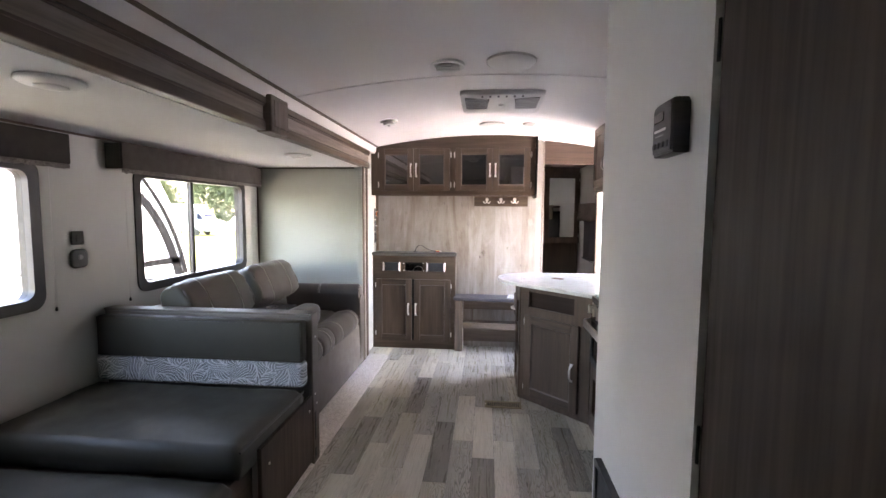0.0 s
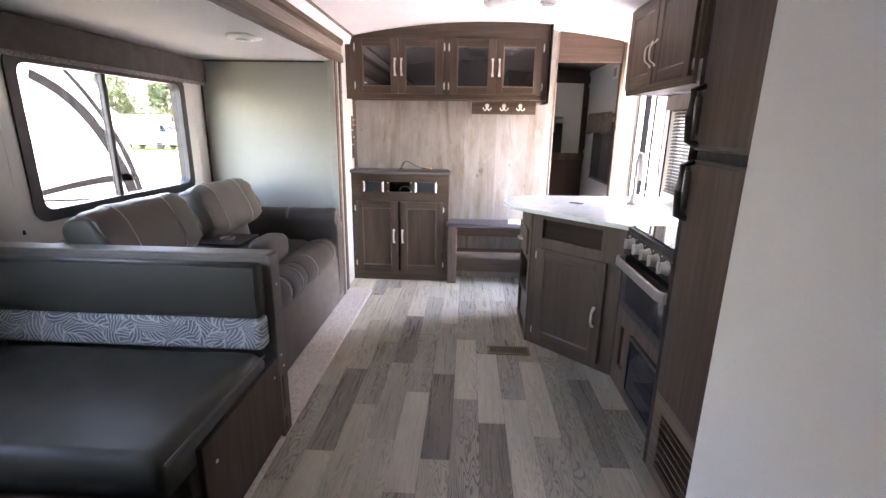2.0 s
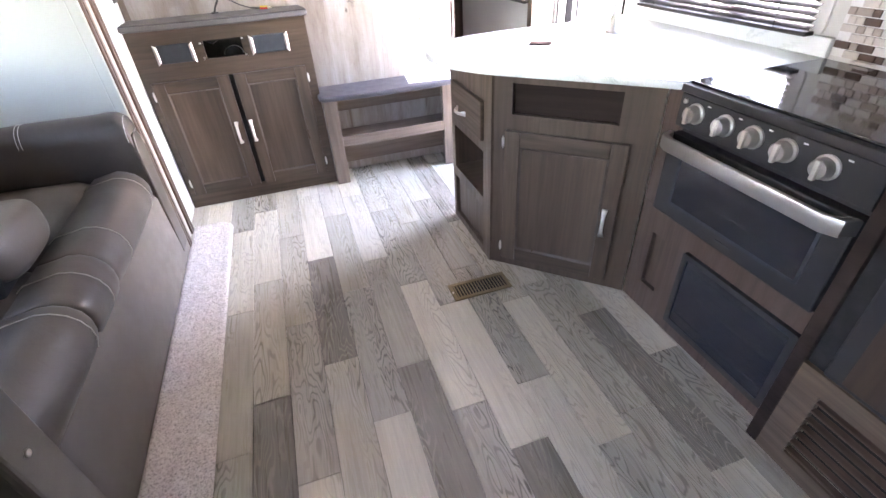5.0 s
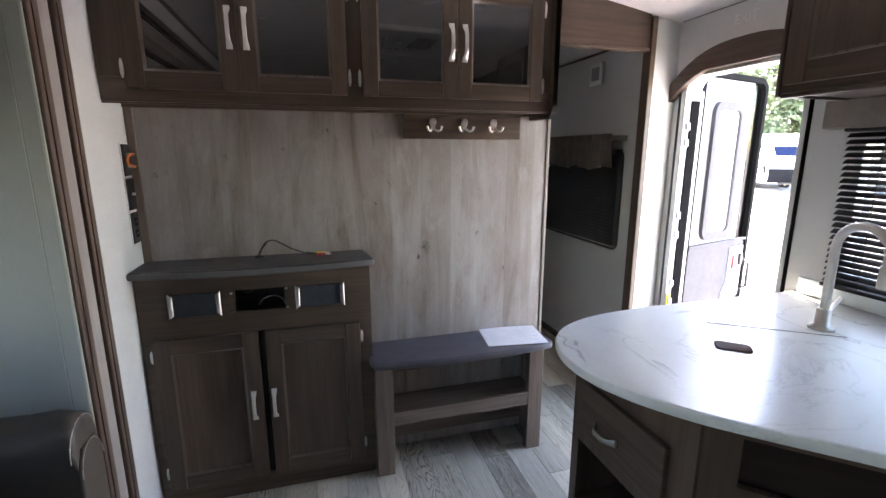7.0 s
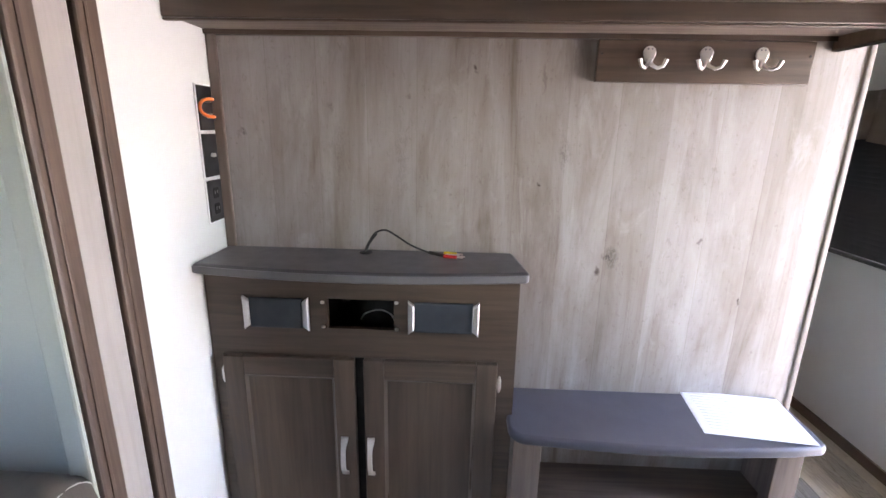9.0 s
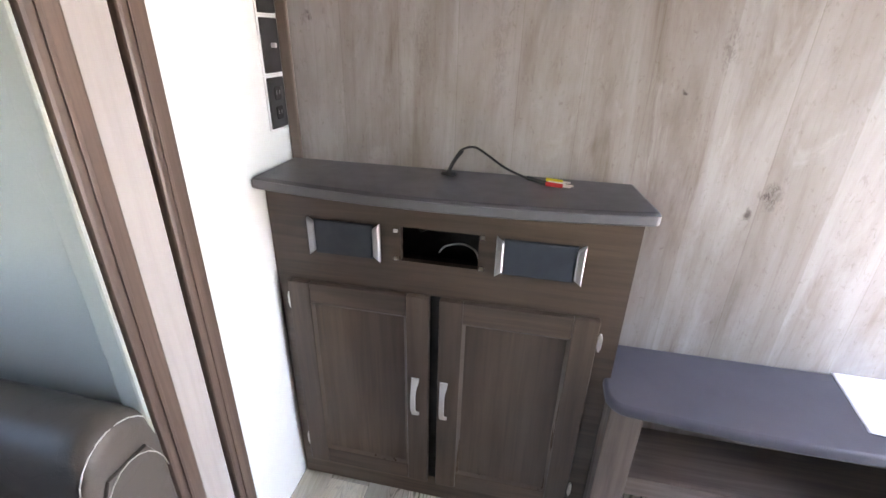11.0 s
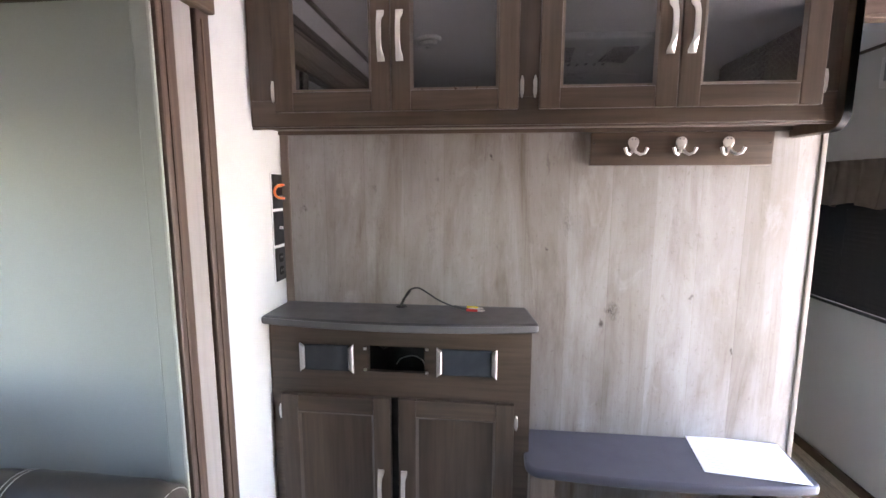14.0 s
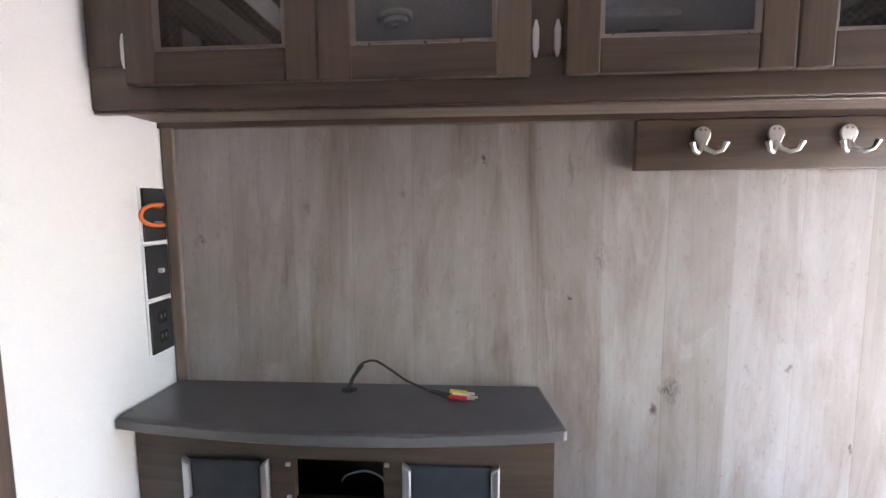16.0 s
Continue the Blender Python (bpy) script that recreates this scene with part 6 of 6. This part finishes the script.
for i in range(n + 1):
    y = 0.35 + (4.445 - 0.35) * i / n
    inset = max(0.0, (y - 4.365)) / 0.08
    xr = -0.742 - 0.08 * (1 - math.sqrt(max(0.0, 1 - inset ** 2)))
    line = []
    for j in range(k_ + 1):
        x = -0.952 + (xr + 0.952) * j / k_
        edge = min(1.0, j / 1.5, (k_ - j) / 1.5)
        z = 0.0015 + edge * (0.007 + 0.005 * noise.noise(Vector((x * 110, y * 110, 0))) + 0.002 * noise.noise(Vector((x * 25, y * 25, 4))))
        line.append(bm.verts.new((x, y, z)))
    cols.append(line)
for i in range(n):
    for j in range(k_):
        bm.faces.new((cols[i][j], cols[i + 1][j], cols[i + 1][j + 1], cols[i][j + 1]))
tagged(part("carpet_strip", smooth(bm, 70), carpet_mat), "beige loop carpet strip along the slide-out", "carpet", "", "stuff")

# ---- outside ----
grass_mat = plain("sunlit_grass", (0.125, 0.12, 0.1), (0.165, 0.158, 0.135), 0.9, scale=0.6, fine=30, relief=0.5, depth=0.02)
gravel_mat = plain("pale_gravel", (0.45, 0.44, 0.425), (0.38, 0.37, 0.358), 0.9, scale=1.2, fine=40, relief=0.5, depth=0.02)
leaf_mat = plain("tree_leaves", (0.115, 0.15, 0.065), (0.075, 0.105, 0.045), 0.7, scale=3, fine=40, relief=0.3)
bark_mat = plain("tree_bark", (0.12, 0.095, 0.07), rough=0.9, scale=10, fine=60, relief=0.6)
rv_white = plain("white_trailer_skin", (0.8, 0.8, 0.8), (0.76, 0.76, 0.77), 0.3, scale=1, fine=60, relief=0.02)
rv_grey = plain("grey_trailer_graphic", (0.011, 0.011, 0.012), rough=0.8, spec=0.05)
rv_blue = plain("blue_tinted_glass", (0.008, 0.014, 0.04), rough=0.3, spec=0.1)
bm = bmesh.new()
bmesh.ops.create_grid(bm, x_segments=40, y_segments=40, size=600, matrix=Matrix.Translation((0, 0, -0.8)))
structure("ground", bm, gravel_mat, "pale gravel lot")
bm = bmesh.new()
bmesh.ops.create_grid(bm, x_segments=8, y_segments=8, size=1, matrix=Matrix.Translation((-21.7, 14, -0.78)) @ Matrix.Diagonal((20, 36, 1, 1)))
structure("lawn", bm, grass_mat, "sunlit mown grass")

far_grass = plain("yellow_green_grass", (0.1, 0.125, 0.012), (0.07, 0.095, 0.008), 0.9, scale=0.5, fine=20, relief=0.4, depth=0.02)
bm = bmesh.new()
bmesh.ops.create_grid(bm, x_segments=8, y_segments=8, size=1, matrix=Matrix.Translation((-26, 33, -0.77)) @ Matrix.Diagonal((24, 17, 1, 1)))
structure("far_lawn", bm, far_grass, "bright yellow-green grass beyond the trailer")


def trailer(x, y, rz, length, lab, nose=1.0):
    """A travel trailer with a sloped nose; local x is its length, the nose at +x."""
    t = thing("travel_trailer", x, y, -0.8, rz, lab, "travel trailer", "parked trailers")
    h0, h1, w = 0.45, 3.3, 1.2
    nosep = [(length - 1.1 * (i / 8) ** 2.2 * nose, h0 + 0.25 + (h1 - h0 - 0.35) * i / 8) for i in range(9)]
    part("body", prism([(0.05, h0), (length - 0.25, h0)] + nosep + [(length - 1.5, h1), (0.15, h1), (0.0, h1 - 0.2), (0.0, h0 + 0.1)], -w, w, "y", 0.06, 3), rv_white, t)
    for s in (-1, 1):
        for (p0, p1, p2), w0, w1 in ((((-1.75, 2.72), (-0.75, 2.42), (-0.3, 1.0)), 0.12, 0.2), (((-1.25, 2.85), (-0.38, 2.1), (-0.14, 1.05)), 0.05, 0.12), (((-3.6, 1.0), (-1.6, 1.4), (-0.25, 1.3)), 0.02, 0.12), (((-3.2, 1.42), (-2.0, 1.12), (-0.6, 1.02)), 0.02, 0.03)):
            left_, right_ = [], []
            for i in range(11):
                u = i / 10
                c = Vector(p0) * (1 - u) ** 2 + Vector(p1) * 2 * u * (1 - u) + Vector(p2) * u * u
                d = ((Vector(p1) - Vector(p0)) * (1 - u) + (Vector(p2) - Vector(p1)) * u).normalized()
                o = Vector((-d.y, d.x)) * (w0 + (w1 - w0) * u) / 2
                left_.append((length + c.x + o.x, c.y + o.y)), right_.append((length + c.x - o.x, c.y - o.y))
            part("graphic", prism(left_ + right_[::-1], s * (w + 0.004), s * (w + 0.012), "y"), rv_grey, t, "grey swoosh graphic")
        part("window", prism(rounded(1.6, 1.7, 2.7, 2.5, 0.1), s * (w + 0.003), s * (w + 0.02), "y"), rv_blue, t)
        for wx in (length * 0.45, length * 0.45 + 0.85):
            wh = part("wheel", lathe([(0.34, -0.1), (0.36, -0.05), (0.36, 0.05), (0.34, 0.1)], 24, None, Matrix.Translation((wx, s * (w - 0.12), 0.36)) @ Matrix.Rotation(radians(90), 4, "X")), black_plastic, t)
            part("rim", lathe([(0.2, -0.105), (0.18, 0.105)], 20, None, Matrix.Translation((wx, s * (w - 0.12), 0.36)) @ Matrix.Rotation(radians(90), 4, "X")), steel, wh)
    part("front_window", prism([(-0.75, 2.0), (0.75, 2.0), (0.85, 2.6), (-0.85, 2.6)], 0, 0.02, "x"), rv_blue, t).matrix_basis = pose(length + 0.72, 0, 0.26, 0, -28, 0)
    part("front_guard", box(length - 0.12, -1.1, 0.5, length + 0.02, 1.1, 1.3, 0.05), rv_grey, t)
    part("hitch", prism([(length - 0.2, -0.5), (length + 0.9, -0.06), (length + 0.9, 0.06), (length - 0.2, 0.5)], 0.42, 0.52, "z"), black_metal, t)
    return t


trailer(-6.6, 0.6, 90, 7.6, "white travel trailer with grey swoosh graphics parked alongside")
trailer(30.5, 29.4, 236, 8.0, "white travel trailer with a blue front window, far across the lot")
trailer(-42.0, 44.0, 10, 8.0, "white travel trailer far across the grass")


def car(x, y, rz, lab, kind):
    c = thing(kind, x, y, -0.8, rz, lab, "car" if kind == "parked_car" else "van")
    prof = [(0, 0.35), (4.5, 0.35), (4.55, 0.75), (4.3, 0.95), (3.4, 1.05), (2.75, 1.6), (1.0, 1.68), (0.25, 1.1), (0.0, 0.95)]
    if kind == "parked_van":
        prof = [(0, 0.4), (5.4, 0.4), (5.45, 1.0), (5.2, 1.25), (4.5, 1.4), (4.0, 2.1), (3.7, 2.2), (3.65, 2.7), (0.0, 2.7)]
    part("body", prism(prof, -0.88, 0.88, "y", 0.08, 3), rv_white, c)
    for s in (-1, 1):
        part("side_window", prism([(0.6, 1.15), (3.1, 1.1), (2.7, 1.5), (1.0, 1.55)] if kind == "parked_car" else [(3.75, 1.4), (4.4, 1.4), (4.0, 1.95), (3.75, 1.95)], s * 0.885, s * 0.9, "y"), rv_blue, c)
        for wx in (0.9, 3.6):
            part("wheel", lathe([(0.31, -0.1), (0.33, 0), (0.31, 0.1)], 20, None, Matrix.Translation((wx, s * 0.8, 0.33)) @ Matrix.Rotation(radians(90), 4, "X")), black_plastic, c)
    part("windscreen", prism([(-0.7, 1.12), (0.7, 1.12), (0.62, 1.5), (-0.62, 1.5)], 0, 0.02, "x"), rv_blue, c).matrix_basis = pose(4.11, 0, 0.48, 0, -50, 0) if kind == "parked_car" else pose(5.04, 0, 0.68, 0, -35.5, 0)
    return c


car(-28.4, 38.0, 0, "white box van parked beyond the grass", "parked_van")
car(18.2, 19.6, 120, "white car parked across the gravel lot", "parked_car")


def leaf_cluster():
    """A ragged clump of small leaf cards."""
    rnd = random.Random(5)
    bm = bmesh.new()
    for _ in range(150):
        p = Vector((rnd.gauss(0, 0.4), rnd.gauss(0, 0.4), rnd.gauss(0, 0.32)))
        m = Matrix.Translation(p) @ Euler((rnd.uniform(0, 6), rnd.uniform(0, 6), rnd.uniform(0, 6))).to_matrix().to_4x4()
        s = rnd.uniform(0.09, 0.2)
        bm.faces.new([bm.verts.new(m @ Vector(q)) for q in ((-s, 0, 0), (0, -s * 0.5, 0.02), (s, 0, 0), (0, s * 0.5, 0.02))])
    return bm


clump = mesh_of("leaf_clump", leaf_cluster(), leaf_mat)


def tree(x, y, h, seed):
    rnd = random.Random(seed)
    t = thing("tree", x, y, -0.8, rnd.uniform(0, 360), "leafy green tree at the edge of the lot", "tree", "trees round the lot")
    part("trunk", tube([(0, 0, 0), (0.1, 0.05, h * 0.3), (0.05, -0.1, h * 0.6), (0.1, 0, h * 0.85)], [0.22, 0.17, 0.1, 0.03], 8), bark_mat, t)
    verts, faces = [], []
    src_v = [v.co.copy() for v in clump.vertices]
    src_f = [tuple(p.vertices) for p in clump.polygons]
    for i in range(58):
        a, r, z = rnd.uniform(0, 6.28), rnd.uniform(0.2, 1) ** 0.6 * h * 0.34, rnd.uniform(0.12, 0.98) * h
        r *= 1.15 - 0.6 * (z / h) ** 2
        m = Matrix.Translation((r * math.cos(a), r * math.sin(a), z)) @ Euler((rnd.uniform(0, 6), rnd.uniform(0, 6), rnd.uniform(0, 6))).to_matrix().to_4x4() @ Matrix.Scale(rnd.uniform(0.9, 1.7), 4)
        base = len(verts)
        verts += [m @ v for v in src_v]
        faces += [tuple(k + base for k in f) for f in src_f]
        if i % 6 == 0:
            part("limb", tube([(0.05, 0, h * 0.35), (r * 0.5 * math.cos(a), r * 0.5 * math.sin(a), h * 0.3 + z * 0.4), (r * math.cos(a), r * math.sin(a), z)], [0.08, 0.05, 0.02], 6), bark_mat, t)
    me_ = bpy.data.meshes.new("crown")
    me_.from_pydata(verts, [], faces)
    me_.materials.append(leaf_mat)
    cr = new("crown", me_)
    cr.parent = t


rt = random.Random(11)
for i in range(13):
    a, r = radians(18 + 3.6 * i), 44 + rt.uniform(-4, 6)
    tree(r * math.cos(a), 2.9 + r * math.sin(a), rt.uniform(8, 12), i)
for i in range(9):
    tree(-44 + 5 * i + rt.uniform(-1, 1), 58 + rt.uniform(-4, 6), rt.uniform(7, 11), 50 + i)
for i in range(4):
    tree(-11.0 - 3.2 * i, 40.0 + 2 * i, 8.0, 80 + i)

# ---- pieces: mosaic tiles and floor planks ----
splash = structure("mosaic_backsplash", box(RIGHT - 0.004, 2.46, 0.9, RIGHT - 0.001, 3.073, 1.56), white_plastic, "brown and white mosaic tile backsplash")
tile_mats = [plain("pale_mosaic_glass", (0.62, 0.58, 0.54), rough=0.2), plain("taupe_mosaic_stone", (0.33, 0.28, 0.24), rough=0.4), plain("brown_mosaic_glass", (0.09, 0.055, 0.045), rough=0.2), plain("white_mosaic_glass", (0.74, 0.72, 0.7), rough=0.2)]
tile_meshes = []
for m in tile_mats:
    for ln in (0.046, 0.022):
        tile_meshes.append(mesh_of("mosaic_tile", box(-0.005, -ln / 2, -0.0105, 0.0, ln / 2, 0.0105), m))
rt = random.Random(3)
for r in range(27):
    y, z = 2.475 + (0.012 if r % 2 else 0), 0.912 + 0.0243 * r
    while y < 3.05:
        ln = rt.choice((0, 1))
        size = (0.046, 0.022)[ln]
        if y + size > 3.072:
            break
        o = new("mosaic_tile", tile_meshes[rt.choice((0, 0, 3, 3, 1, 2)) * 2 + ln])
        o.parent = splash
        o.location = (RIGHT - 0.0042, y + size / 2, z)
        y += size + 0.0025

WIDTH, LONG = 0.126, 0.69
# where each row's end joints fall, and the tone of the planks counted from there
joints = {0: 3.19, 1: 2.89, 2: 3.08, 3: 3.53, 4: 2.65, 5: 2.86, 6: 3.26, 7: 2.64, 8: 3.08, 9: 2.81, -1: 2.76, -2: 3.1, -3: 2.92}
tones = {(0, 0): 2, (0, -1): 1, (1, 0): 3, (1, -1): 0, (2, 0): 1, (2, -1): 2, (2, -2): 1, (3, 0): 3, (3, -1): 0, (3, -2): 3, (4, 0): 0, (4, -1): 2, (5, 0): 3, (5, -1): 0, (6, 0): 1,
         (6, -1): 0, (6, -2): 1, (7, 0): 1, (7, -1): 1, (8, 0): 1, (8, -1): 2, (8, -2): 0, (9, 0): 0, (9, -1): 3, (-1, 0): 1, (-1, -1): 0, (-2, 0): 1, (-2, -1): 2, (-2, -2): 0, (-3, 0): 1, (-3, -1): 3}
plank_meshes = {}
rt = random.Random(21)


def plank_mesh(kind, w, ln):
    key = (kind, round(w, 3), round(ln, 2))
    if key not in plank_meshes:
        g_, c_ = 0.0006, 0.0008
        x0, x1, y0, y1 = -w / 2 + g_, w / 2 - g_, -ln / 2 + g_, ln / 2 - g_
        b_ = bmesh.new()
        lo = [b_.verts.new(p) for p in ((x0, y0, -0.004), (x1, y0, -0.004), (x1, y1, -0.004), (x0, y1, -0.004))]
        md = [b_.verts.new(p) for p in ((x0, y0, -c_), (x1, y0, -c_), (x1, y1, -c_), (x0, y1, -c_))]
        hi = [b_.verts.new(p) for p in ((x0 + c_, y0 + c_, 0), (x1 - c_, y0 + c_, 0), (x1 - c_, y1 - c_, 0), (x0 + c_, y1 - c_, 0))]
        b_.faces.new(hi)
        for p_, q_ in ((lo, md), (md, hi)):
            for i_ in range(4):
                b_.faces.new((p_[i_], p_[(i_ + 1) % 4], q_[(i_ + 1) % 4], q_[i_]))
        plank_meshes[key] = mesh_of("plank", b_, plank_mats[kind])
    return plank_meshes[key]


for c in range(-5, 15):
    x0 = -0.38 + WIDTH * c
    xa, xb = max(x0, LEFT), min(x0 + WIDTH, RIGHT - 0.001)
    if xb - xa < 0.03:
        continue
    start = joints.get(c, rt.uniform(0, LONG))
    k0 = math.floor((BACK - start) / LONG)
    y = start + LONG * k0
    while y < FAR:
        ya, yb = max(y, BACK), min(y + LONG, FAR)
        if yb - ya > 0.05:
            kind = rt.choices((0, 1, 2, 3), (0.4, 0.27, 0.13, 0.2))[0]
            kind = tones.get((c, round((y - start) / LONG)), kind)
            o = new("plank", plank_mesh(kind, xb - xa, yb - ya))
            o.parent = floor
            o.location = ((xa + xb) / 2, (ya + yb) / 2, 0)
        y += LONG
